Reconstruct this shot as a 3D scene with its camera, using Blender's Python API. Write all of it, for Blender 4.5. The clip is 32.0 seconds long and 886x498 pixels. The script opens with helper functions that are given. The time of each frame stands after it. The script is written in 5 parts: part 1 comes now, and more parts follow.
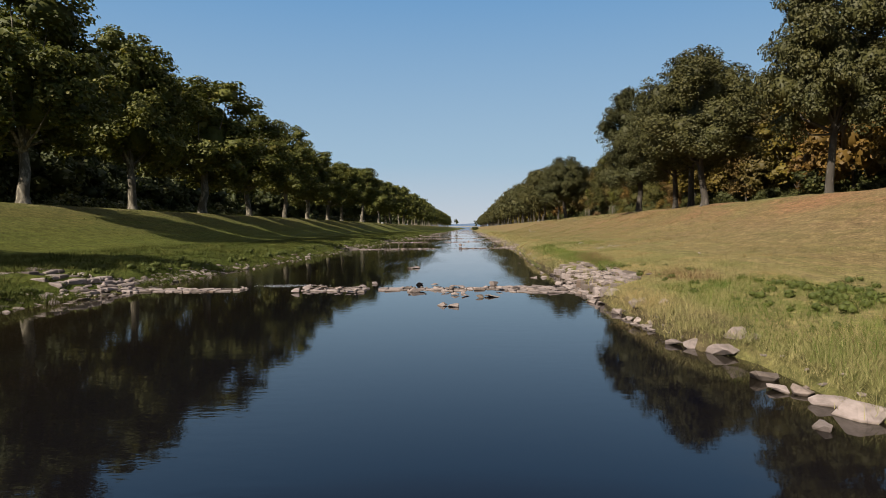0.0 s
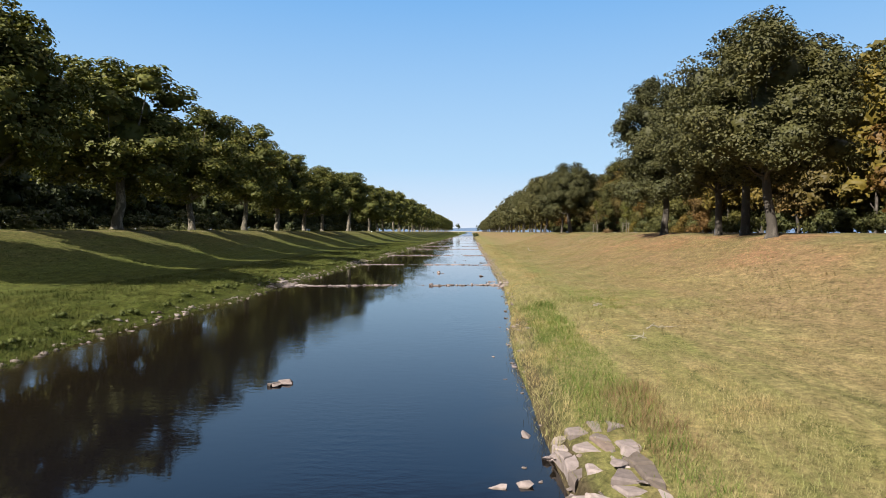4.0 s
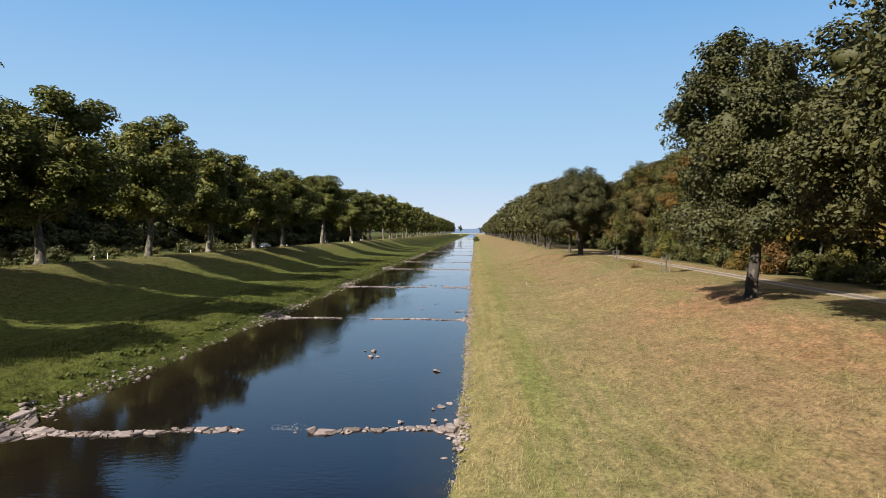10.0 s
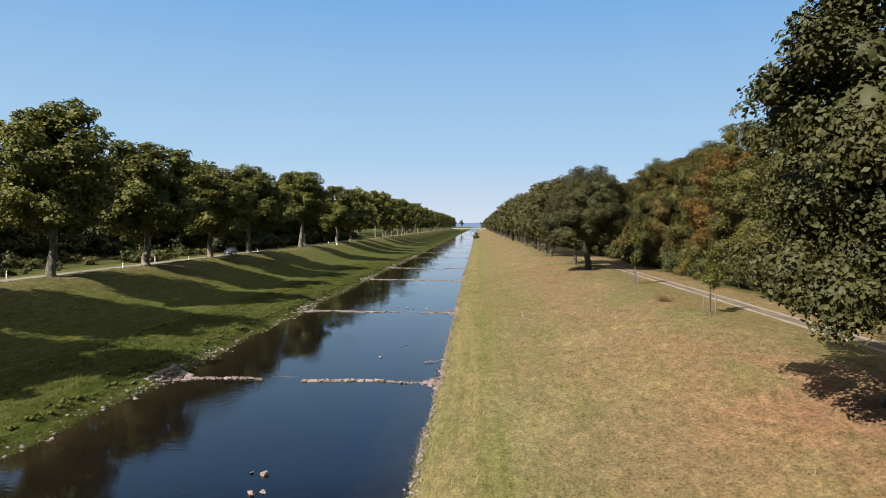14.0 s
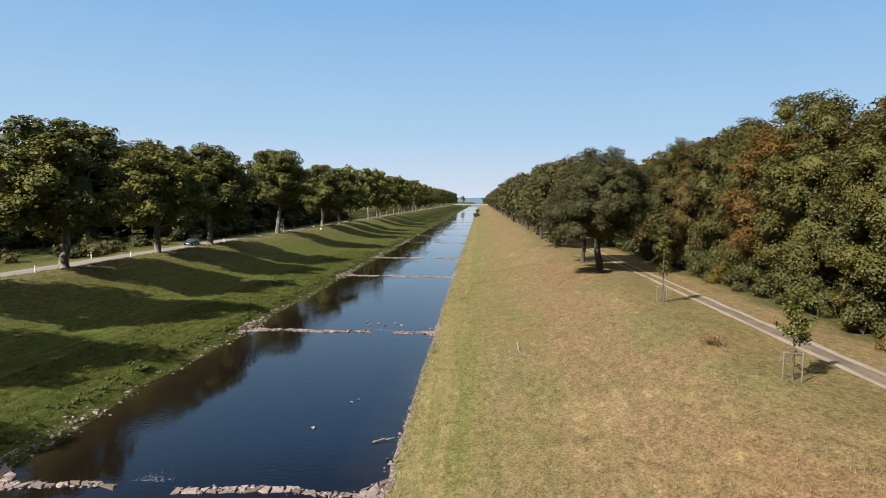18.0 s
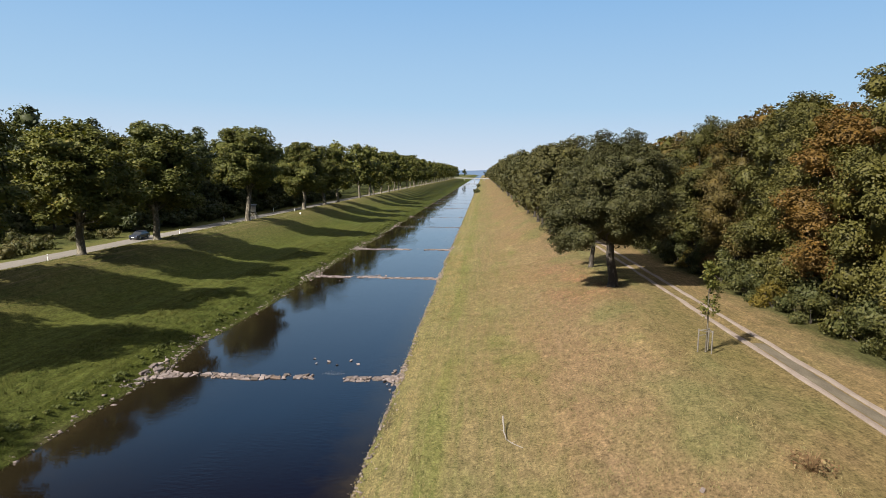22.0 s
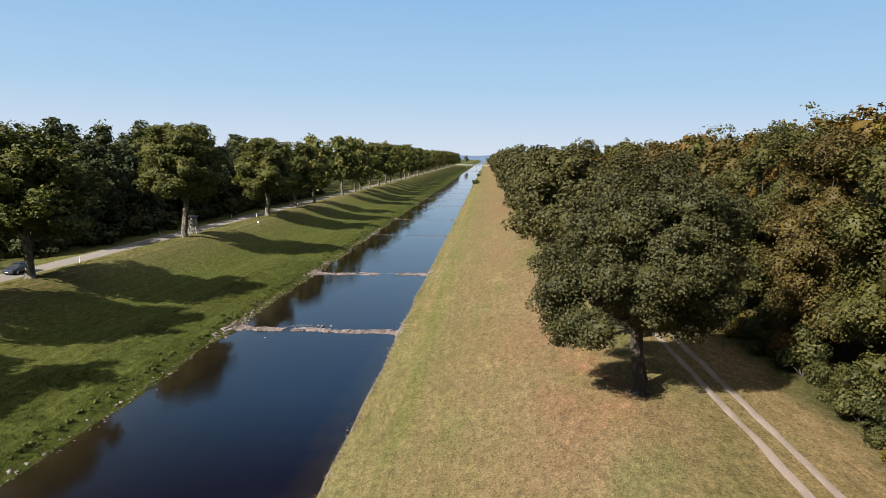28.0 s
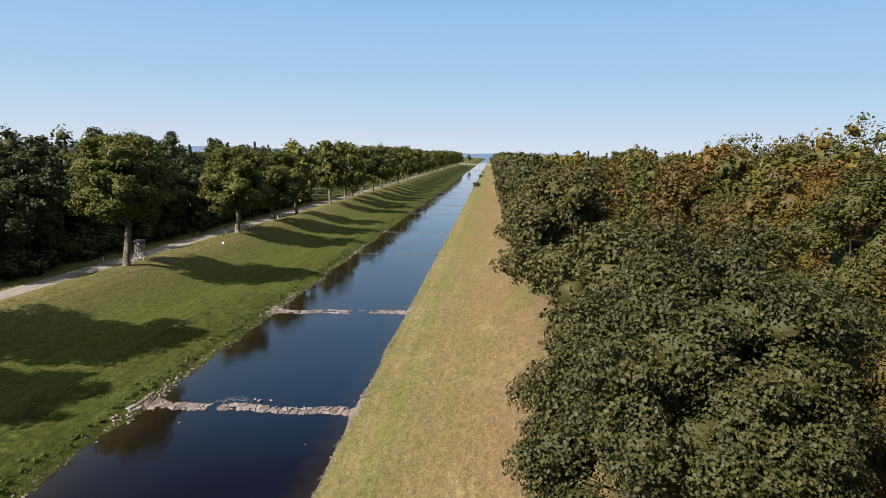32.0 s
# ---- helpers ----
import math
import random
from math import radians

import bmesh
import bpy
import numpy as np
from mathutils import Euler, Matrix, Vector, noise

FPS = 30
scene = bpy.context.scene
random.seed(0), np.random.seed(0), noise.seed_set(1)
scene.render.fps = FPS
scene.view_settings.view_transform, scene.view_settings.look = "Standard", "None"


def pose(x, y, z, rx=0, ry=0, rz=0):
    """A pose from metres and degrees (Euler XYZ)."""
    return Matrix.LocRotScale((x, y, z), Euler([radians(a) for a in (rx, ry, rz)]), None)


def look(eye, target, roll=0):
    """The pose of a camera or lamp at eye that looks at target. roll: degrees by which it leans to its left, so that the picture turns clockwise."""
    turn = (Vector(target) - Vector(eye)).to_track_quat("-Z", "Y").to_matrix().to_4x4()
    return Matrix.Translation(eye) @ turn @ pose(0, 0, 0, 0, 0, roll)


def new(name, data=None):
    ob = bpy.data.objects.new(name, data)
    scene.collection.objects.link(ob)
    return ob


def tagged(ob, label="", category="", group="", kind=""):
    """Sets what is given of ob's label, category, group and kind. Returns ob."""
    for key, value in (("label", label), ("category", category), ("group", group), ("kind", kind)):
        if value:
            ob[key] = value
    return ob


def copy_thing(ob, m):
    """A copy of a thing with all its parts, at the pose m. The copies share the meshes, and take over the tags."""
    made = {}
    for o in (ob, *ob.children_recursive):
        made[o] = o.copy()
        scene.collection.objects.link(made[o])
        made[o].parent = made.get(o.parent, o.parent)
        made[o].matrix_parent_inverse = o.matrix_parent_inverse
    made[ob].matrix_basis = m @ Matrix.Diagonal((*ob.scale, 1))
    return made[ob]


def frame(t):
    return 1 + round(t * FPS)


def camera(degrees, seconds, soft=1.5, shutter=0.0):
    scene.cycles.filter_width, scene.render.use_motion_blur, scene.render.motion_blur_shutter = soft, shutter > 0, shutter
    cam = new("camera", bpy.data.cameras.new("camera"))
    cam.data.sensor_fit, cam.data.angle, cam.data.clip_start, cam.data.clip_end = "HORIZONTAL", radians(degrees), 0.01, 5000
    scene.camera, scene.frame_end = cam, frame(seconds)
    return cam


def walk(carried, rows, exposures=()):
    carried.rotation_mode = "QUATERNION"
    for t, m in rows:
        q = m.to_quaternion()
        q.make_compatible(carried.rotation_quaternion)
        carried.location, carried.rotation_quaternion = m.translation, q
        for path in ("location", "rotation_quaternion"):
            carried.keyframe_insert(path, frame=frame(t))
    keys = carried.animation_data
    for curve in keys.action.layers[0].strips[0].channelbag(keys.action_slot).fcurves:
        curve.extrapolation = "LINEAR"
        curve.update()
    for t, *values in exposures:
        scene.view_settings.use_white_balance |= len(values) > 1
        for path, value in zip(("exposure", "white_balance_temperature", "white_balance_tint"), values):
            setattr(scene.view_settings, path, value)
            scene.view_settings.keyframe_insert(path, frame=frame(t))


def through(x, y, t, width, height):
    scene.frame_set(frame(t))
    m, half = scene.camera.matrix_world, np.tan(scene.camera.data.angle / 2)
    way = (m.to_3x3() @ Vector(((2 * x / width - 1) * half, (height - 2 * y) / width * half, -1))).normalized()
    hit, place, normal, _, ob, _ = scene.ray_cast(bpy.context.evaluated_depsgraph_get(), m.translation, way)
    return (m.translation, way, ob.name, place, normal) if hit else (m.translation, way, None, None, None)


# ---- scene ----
cam = camera(69.82, 32.0, 0.9)
# seconds, place in metres (y runs up the canal, z from the water), yaw, pitch, roll
ROWS = [
    (0.0, -0.291, 0.000, 2.674, 2.260, -1.868, 0.497),
    (0.5, 0.069, 2.603, 2.987, 2.287, -1.802, 0.419),
    (1.0, 0.397, 5.220, 3.284, 2.384, -1.766, 0.321),
    (1.5, 0.755, 7.858, 3.613, 2.412, -1.711, 0.253),
    (2.0, 1.100, 10.432, 3.928, 2.430, -1.666, 0.195),
    (2.5, 1.474, 13.072, 4.259, 2.438, -1.622, 0.137),
    (3.0, 1.864, 15.684, 4.606, 2.456, -1.578, 0.069),
    (3.5, 2.238, 18.311, 4.939, 2.495, -1.555, -0.049),
    (5.5, 3.628, 28.988, 6.302, 2.673, -1.547, -0.482),
    (6.0, 3.945, 31.826, 6.679, 2.703, -1.556, -0.590),
    (6.5, 4.196, 34.330, 7.004, 2.744, -1.546, -0.608),
    (7.0, 4.494, 37.218, 7.381, 2.765, -1.546, -0.596),
    (7.5, 4.744, 39.740, 7.707, 2.796, -1.567, -0.584),
    (8.0, 5.088, 42.648, 8.101, 2.837, -1.548, -0.572),
    (8.5, 5.385, 45.159, 8.428, 2.849, -1.530, -0.550),
    (9.0, 5.714, 48.037, 8.809, 2.871, -1.542, -0.578),
    (9.5, 6.013, 50.504, 9.155, 2.903, -1.535, -0.526),
    (10.0, 6.328, 53.321, 9.539, 2.916, -1.548, -0.555),
    (10.5, 6.596, 55.741, 9.856, 2.949, -1.552, -0.583),
    (11.0, 6.915, 58.451, 10.260, 2.972, -1.576, -0.591),
    (11.5, 7.186, 60.795, 10.565, 2.986, -1.571, -0.639),
    (12.0, 7.476, 63.426, 10.941, 3.010, -1.586, -0.657),
    (12.5, 7.750, 65.694, 11.266, 3.034, -1.572, -0.715),
    (13.0, 8.058, 68.265, 11.614, 3.069, -1.568, -0.753),
    (13.5, 8.302, 70.471, 11.941, 3.094, -1.615, -0.791),
    (14.0, 8.597, 72.966, 12.309, 3.129, -2.133, -0.829),
    (14.5, 8.857, 75.144, 12.638, 3.134, -2.910, -0.867),
    (16.5, 9.790, 84.103, 14.021, 3.219, -3.887, -0.870),
    (17.0, 9.978, 86.491, 14.396, 3.246, -3.977, -0.928),
    (17.5, 10.175, 88.611, 14.700, 3.313, -4.138, -0.956),
    (18.0, 10.362, 91.017, 15.060, 3.361, -4.429, -0.994),
    (18.5, 10.543, 93.139, 15.382, 3.399, -4.731, -1.032),
    (19.0, 10.776, 95.550, 15.759, 3.427, -5.063, -1.040),
    (19.5, 11.004, 97.676, 16.082, 3.465, -5.376, -1.048),
    (20.0, 11.252, 100.090, 16.445, 3.484, -5.710, -1.056),
    (20.5, 11.495, 102.220, 16.754, 3.503, -6.013, -1.065),
    (21.0, 11.772, 104.685, 17.117, 3.523, -6.348, -1.053),
    (21.5, 12.031, 106.817, 17.427, 3.542, -6.613, -1.041),
    (22.0, 12.340, 109.270, 17.792, 3.582, -6.918, -1.019),
    (22.5, 12.598, 111.390, 18.120, 3.603, -7.184, -1.017),
    (23.0, 12.891, 113.829, 18.471, 3.633, -7.490, -1.025),
    (23.5, 13.164, 115.968, 18.800, 3.664, -7.747, -1.023),
    (24.0, 13.431, 118.251, 19.141, 3.675, -8.014, -1.041),
    (24.5, 13.729, 120.553, 19.514, 3.697, -8.182, -1.039),
    (25.0, 14.027, 122.839, 19.873, 3.719, -8.221, -1.047),
    (25.5, 14.309, 125.111, 20.232, 3.741, -8.229, -1.055),
    (27.5, 15.541, 134.376, 21.784, 3.902, -8.300, -1.038),
    (28.0, 15.806, 136.654, 22.147, 3.926, -8.301, -1.086),
    (28.5, 16.070, 138.950, 22.542, 3.990, -8.313, -1.114),
    (29.0, 16.335, 141.232, 22.954, 4.034, -8.346, -1.112),
    (29.5, 16.614, 143.547, 23.366, 4.099, -8.358, -1.140),
    (30.0, 16.894, 145.832, 23.779, 4.144, -8.372, -1.168),
    (30.5, 17.173, 148.134, 24.193, 4.179, -8.396, -1.186),
    (31.0, 17.435, 150.453, 24.622, 4.215, -8.450, -1.175),
    (31.5, 17.698, 152.757, 25.053, 4.260, -8.485, -1.183),
    (32.0, 17.975, 155.079, 25.469, 4.306, -8.540, -1.201),
]
walk(cam, [(t, pose(x, y, z, 90 + pitch, roll, yaw)) for t, x, y, z, yaw, pitch, roll in ROWS],
     [(0.0, -0.3, 6900, 10), (0.2, 0.06, 6700, 10), (0.5, 0.34, 6500, 10), (3.0, 0.22, 6500, 10), (7.0, 0.16, 6500, 10), (13.0, 0.0, 6500, 10), (32.0, 0.0, 6500, 10)])


# ---- light ----
SUN_EL = 39.0
SUN_DIR = Vector((-0.69, -0.72, 0)).normalized() * math.cos(radians(SUN_EL)) + Vector((0, 0, math.sin(radians(SUN_EL))))
world = bpy.data.worlds.new("world")
scene.world = world
world.use_nodes = True
wn = world.node_tree
sky = wn.nodes.new("ShaderNodeTexSky")
sky.sky_type, sky.sun_disc = "NISHITA", False
sky.sun_elevation, sky.sun_rotation = radians(SUN_EL), math.atan2(SUN_DIR.x, SUN_DIR.y)
sky.altitude, sky.air_density, sky.dust_density, sky.ozone_density = 300, 1.1, 0.15, 3.2
wn.nodes["Background"].inputs["Strength"].default_value = 1.0
# clear late-summer sky: the physical sky, evened out by a soft haze that pales towards the horizon
up = wn.nodes.new("ShaderNodeSeparateXYZ")
wn.links.new(wn.nodes.new("ShaderNodeTexCoord").outputs["Generated"], up.inputs[0])
haze = wn.nodes.new("ShaderNodeValToRGB")
for e, (p, c) in zip([haze.color_ramp.elements[0], haze.color_ramp.elements[1], haze.color_ramp.elements.new(0.12), haze.color_ramp.elements.new(0.35), haze.color_ramp.elements.new(0.47)],
                     ((0.0, (0.665, 0.74, 0.85)), (1.0, (0.008, 0.015, 0.075)), (0.10, (0.414, 0.622, 0.84)), (0.36, (0.163, 0.398, 0.755)), (0.47, (0.034, 0.062, 0.205)))):
    e.position, e.color = p, (*c, 1)
wn.links.new(up.outputs["Z"], haze.inputs[0])
both = wn.nodes.new("ShaderNodeMixRGB")
both.blend_type = "ADD"
both.inputs["Fac"].default_value = 0.001
wn.links.new(haze.outputs[0], both.inputs["Color1"])
wn.links.new(sky.outputs[0], both.inputs["Color2"])
wn.links.new(both.outputs[0], wn.nodes["Background"].inputs["Color"])
sun = new("sun", bpy.data.lights.new("sun", "SUN"))
sun.data.energy, sun.data.angle, sun.data.color = 12.0, radians(0.53), (1.0, 0.935, 0.85)
sun.matrix_world = look(SUN_DIR * 100, (0, 0, 0))


# ---- materials ----
class Nodes:
    """Short hand for building a node material."""

    def __init__(self, name):
        self.mat = bpy.data.materials.new(name)
        self.mat.use_nodes = True
        self.tree = self.mat.node_tree
        self.bsdf = self.tree.nodes["Principled BSDF"]
        self.out = self.tree.nodes["Material Output"]

    def add(self, kind, **props):
        n = self.tree.nodes.new("ShaderNode" + kind)
        for k, v in props.items():
            if k == "op":
                n.operation = v
            elif k == "blend":
                n.blend_type = v
        return n

    def link(self, a, b):
        self.tree.links.new(a, b)

    def pos(self, scale=(1, 1, 1), local=False):
        if local:
            src = self.add("TexCoord").outputs["Object"]
        else:
            src = self.add("NewGeometry").outputs["Position"]
        m = self.add("Mapping")
        m.inputs["Scale"].default_value = scale
        self.link(src, m.inputs[0])
        return m.outputs[0]

    def noise(self, vec, scale, detail=4, rough=0.6):
        n = self.add("TexNoise")
        n.inputs["Scale"].default_value, n.inputs["Detail"].default_value, n.inputs["Roughness"].default_value = scale, detail, rough
        self.link(vec, n.inputs["Vector"])
        return n.outputs["Fac"]

    def ramp(self, fac, stops):
        r = self.add("ValToRGB")
        while len(r.color_ramp.elements) < len(stops):
            r.color_ramp.elements.new(0.5)
        for e, (p, c) in zip(r.color_ramp.elements, stops):
            e.position = p
            e.color = (*c, 1) if len(c) == 3 else c
        self.link(fac, r.inputs[0])
        return r.outputs["Color"]

    def value(self, fac, lo, hi, a=0.0, b=1.0):
        r = self.add("MapRange")
        r.inputs["From Min"].default_value, r.inputs["From Max"].default_value = lo, hi
        r.inputs["To Min"].default_value, r.inputs["To Max"].default_value = a, b
        self.link(fac, r.inputs["Value"])
        return r.outputs["Result"]

    def math(self, op, a, b):
        m = self.add("Math", op=op)
        for i, v in enumerate((a, b)):
            if isinstance(v, (int, float)):
                m.inputs[i].default_value = v
            else:
                self.link(v, m.inputs[i])
        return m.outputs[0]

    def mix(self, fac, a, b, blend="MIX"):
        m = self.add("MixRGB", blend=blend)
        for s, v in zip(("Fac", "Color1", "Color2"), (fac, a, b)):
            if isinstance(v, (int, float)):
                m.inputs[s].default_value = v
            elif isinstance(v, tuple):
                m.inputs[s].default_value = (*v, 1)
            else:
                self.link(v, m.inputs[s])
        return m.outputs[0]

    def bump(self, fac, strength, distance):
        b = self.add("Bump")
        b.inputs["Strength"].default_value, b.inputs["Distance"].default_value = strength, distance
        self.link(fac, b.inputs["Height"])
        self.link(b.outputs[0], self.bsdf.inputs["Normal"])

    def done(self, color=None, rough=0.8, metal=0.0, spec=0.3):
        if color is not None:
            if isinstance(color, tuple):
                self.bsdf.inputs["Base Color"].default_value = (*color, 1)
            else:
                self.link(color, self.bsdf.inputs["Base Color"])
        self.bsdf.inputs["Roughness"].default_value = rough
        self.bsdf.inputs["Metallic"].default_value = metal
        self.bsdf.inputs["Specular IOR Level"].default_value = spec
        return self.mat


def leaf_material(name, dark, light, odd, odd_share=0.1, tree_tints=None, through=0.14, k=0.78):
    n = Nodes(name)
    dark, light, odd = (tuple(v * k for v in c) for c in (dark, light, odd))
    isl = n.add("NewGeometry").outputs["Random Per Island"]
    mid = tuple((a + b) / 2 for a, b in zip(dark, light))
    c = n.ramp(isl, [(0.0, dark), (0.3, mid), (1.0 - odd_share, light), (1.0, odd)])
    rnd = n.add("ObjectInfo").outputs["Random"]
    if tree_tints:
        c = n.mix(1.0, c, n.ramp(rnd, tree_tints), "MULTIPLY")
    else:
        c = n.mix(1.0, c, n.ramp(rnd, [(0.0, (0.8, 0.82, 0.8)), (1.0, (1.15, 1.1, 1.05))]), "MULTIPLY")
    big = n.noise(n.pos(), 0.35, 2)
    c = n.mix(n.value(big, 0.35, 0.7, 0.0, 0.6), c, n.mix(1.0, c, (1.25, 1.1, 0.75), "MULTIPLY"))
    n.link(c, n.bsdf.inputs["Base Color"])
    n.done(None, 0.6, 0, 0.2)
    tr = n.add("BsdfTranslucent")
    n.link(n.mix(1.0, c, (1.3, 1.35, 0.6), "MULTIPLY"), tr.inputs["Color"])
    ms = n.add("MixShader")
    ms.inputs[0].default_value = through
    n.link(n.bsdf.outputs[0], ms.inputs[1])
    n.link(tr.outputs[0], ms.inputs[2])
    n.link(ms.outputs[0], n.out.inputs["Surface"])
    return n.mat


def bark_material(name, base, patch, share):
    n = Nodes(name)
    p = n.pos((1, 1, 0.35), True)
    f = n.noise(p, 3.0, 5)
    c = n.ramp(f, [(share - 0.08, base), (share + 0.06, patch)])
    c = n.mix(0.35, c, n.ramp(n.noise(p, 22.0, 3), [(0.3, (0.03, 0.025, 0.02)), (0.7, (0.4, 0.36, 0.3))]), "SOFT_LIGHT")
    n.bump(n.noise(p, 14.0, 4), 0.5, 0.04)
    return n.done(c, 0.9)


def stone_material(name, tone=1.0):
    n = Nodes(name)
    p = n.pos((1, 1, 1), True)
    rnd = n.add("ObjectInfo").outputs["Random"]
    isl = n.add("NewGeometry").outputs["Random Per Island"]
    mixed = n.math("FRACT", n.math("ADD", rnd, isl), 0.0)
    c = n.ramp(mixed, [(0.0, (0.11 * tone, 0.088 * tone, 0.072 * tone)), (0.25, (0.18 * tone, 0.148 * tone, 0.138 * tone)),
                       (0.85, (0.31 * tone, 0.26 * tone, 0.245 * tone)), (1.0, (0.14 * tone, 0.10 * tone, 0.075 * tone))])
    c = n.mix(0.5, c, n.ramp(n.noise(p, 5.0, 6), [(0.3, (0.25, 0.23, 0.2)), (0.7, (0.75, 0.72, 0.7))]), "OVERLAY")
    # wet, dark foot at the water line
    geo = n.add("SeparateXYZ")
    n.link(n.pos(), geo.inputs[0])
    wet = n.value(n.math("ADD", geo.outputs["Z"], n.value(n.noise(n.pos(), 4.0, 2), 0.3, 0.7, -0.02, 0.02)), -0.01, 0.03)
    c = n.mix(wet, n.mix(1.0, c, (0.35, 0.32, 0.25), "MULTIPLY"), c)
    n.bump(n.noise(p, 9.0, 5), 0.5, 0.03)
    return n.done(c, 0.85)


def ground_material():
    n = Nodes("meadow_soil")
    pos = n.pos()
    sep = n.add("SeparateXYZ")
    n.link(pos, sep.inputs[0])
    wob = n.value(n.noise(n.pos((0.6, 0.25, 1)), 0.6, 4), 0.25, 0.75, -1.6, 1.6)
    x = n.math("ADD", sep.outputs["X"], wob)
    fine = n.noise(n.pos((1, 0.75, 1)), 6.0, 7, 0.78)
    mid = n.noise(n.pos((1, 0.35, 1)), 0.5, 5, 0.65)
    big = n.noise(n.pos((1, 0.5, 1)), 0.07, 3)
    streak = n.noise(n.pos((1.6, 0.05, 1)), 1.0, 3)
    # plan across the canal, from the left woods to the right woods
    lo, hi = -60.0, 50.0

    def at(v):
        return (v - lo) / (hi - lo)
    lush, lush2 = (0.046, 0.057, 0.011), (0.052, 0.058, 0.014)
    straw, straw2 = (0.167, 0.121, 0.067), (0.162, 0.126, 0.067)
    floor_l, floor_r = (0.052, 0.057, 0.022), (0.061, 0.048, 0.026)
    base = n.ramp(n.value(x, lo, hi), [(0.0, floor_l), (at(-57), (0.085, 0.083, 0.030)), (at(-53), (0.105, 0.103, 0.036)), (at(-44), (0.130, 0.112, 0.050)), (at(-40), (0.105, 0.098, 0.038)),
                                       (at(-31), (0.070, 0.080, 0.020)), (at(-24), lush2), (at(-16), lush), (at(-14.5), (0.066, 0.053, 0.033)),
                                       (at(4.8), (0.06, 0.048, 0.030)), (at(5.6), (0.14, 0.122, 0.056)), (at(7.6), (0.185, 0.153, 0.078)), (at(14), straw2),
                                       (at(19.5), straw), (at(24.5), (0.160, 0.116, 0.064)), (at(30), (0.126, 0.106, 0.048)), (at(37.6), (0.178, 0.129, 0.070)),
                                       (at(40.5), (0.066, 0.066, 0.026)), (1.0, floor_r)])
    # greener streaks and patches on the dry bank, browner ones on the green bank
    green = n.math("MULTIPLY", n.value(streak, 0.46, 0.62), n.value(x, 21.0, 9.0))
    base = n.mix(n.math("MULTIPLY", green, 0.5), base, (0.088, 0.104, 0.03))
    # bare reddish soil on the upper dry bank among the oaks
    yy = sep.outputs["Y"]
    soil = n.math("MULTIPLY", n.math("MULTIPLY", n.value(x, 19.0, 23.0), n.value(x, 29.0, 26.0)), n.math("MAXIMUM", n.value(yy, 125.0, 105.0), n.math("MULTIPLY", n.value(yy, 168.0, 178.0), n.value(yy, 215.0, 200.0))))
    soil = n.math("MULTIPLY", soil, n.value(n.noise(n.pos((1, 0.6, 1)), 0.18, 4), 0.36, 0.56))
    base = n.mix(n.math("MULTIPLY", soil, 0.8), base, (0.215, 0.118, 0.072))
    # worn foot paths: one on the dry bank, one below the plane trees
    wear = n.noise(n.pos((1, 0.4, 1)), 1.4, 4)
    for x0, w, y0, y1, share in ((19.5, 0.28, 162.0, 192.0, 0.5), (19.4, 0.34, 131.0, 137.0, 0.6), (-41.0, 0.3, 60.0, 420.0, 0.45), (-39.6, 0.22, 130.0, 420.0, 0.35)):
        line = n.math("MULTIPLY", n.value(sep.outputs["X"], x0 - w, x0), n.value(sep.outputs["X"], x0 + w, x0))
        line = n.math("MULTIPLY", n.math("MULTIPLY", line, n.value(wear, 0.35, 0.55)), n.math("MULTIPLY", n.value(yy, y0 - 6, y0), n.value(yy, y1 + 8, y1)))
        base = n.mix(n.math("MULTIPLY", line, share), base, (0.24, 0.18, 0.12))
    # lush pockets at the foot of the dry bank and loose green islands on its slope
    dryside = n.value(x, 6.0, 9.0)
    isle = n.value(n.noise(n.pos((1, 0.55, 1)), 0.16, 4, 0.6), 0.54, 0.66)
    base = n.mix(n.math("MULTIPLY", n.math("MULTIPLY", isle, dryside), n.math("MULTIPLY", n.value(x, 30.0, 17.0), 0.55)), base, (0.105, 0.118, 0.036))
    bleach = n.value(n.noise(n.pos((1, 0.4, 1)), 0.3, 5, 0.65), 0.54, 0.7)
    base = n.mix(n.math("MULTIPLY", n.math("MULTIPLY", bleach, dryside), n.math("MULTIPLY", n.value(x, 34.0, 28.0), 0.5)), base, (0.235, 0.19, 0.096))
    band = n.math("MULTIPLY", n.value(sep.outputs["X"], 8.2, 9.2), n.value(sep.outputs["X"], 11.2, 10.0))
    band = n.math("MULTIPLY", n.math("MULTIPLY", band, n.value(n.noise(n.pos((1, 0.12, 1)), 0.6, 4), 0.36, 0.55)), n.value(yy, 40.0, 65.0))
    base = n.mix(n.math("MULTIPLY", band, 0.6), base, (0.118, 0.130, 0.040))
    upper = n.math("MULTIPLY", n.value(x, 14.0, 19.0), n.value(x, 33.0, 29.0))
    worn = n.value(n.noise(n.pos((1, 0.3, 1)), 0.11, 3, 0.5), 0.44, 0.62)
    base = n.mix(n.math("MULTIPLY", n.math("MULTIPLY", worn, upper), 0.65), base, (0.164, 0.111, 0.067))
    cool = n.math("MULTIPLY", n.value(n.noise(n.pos((0.9, 0.5, 2)), 0.13, 3, 0.55), 0.5, 0.62), n.value(x, 19.0, 24.0))
    base = n.mix(n.math("MULTIPLY", n.math("MULTIPLY", cool, n.value(x, 33.0, 30.0)), 0.65), base, (0.112, 0.112, 0.048))
    patch = n.value(mid, 0.5, 0.72)
    base = n.mix(n.math("MULTIPLY", patch, 0.35), base, n.mix(1.0, base, (0.62, 0.85, 0.6), "MULTIPLY"))
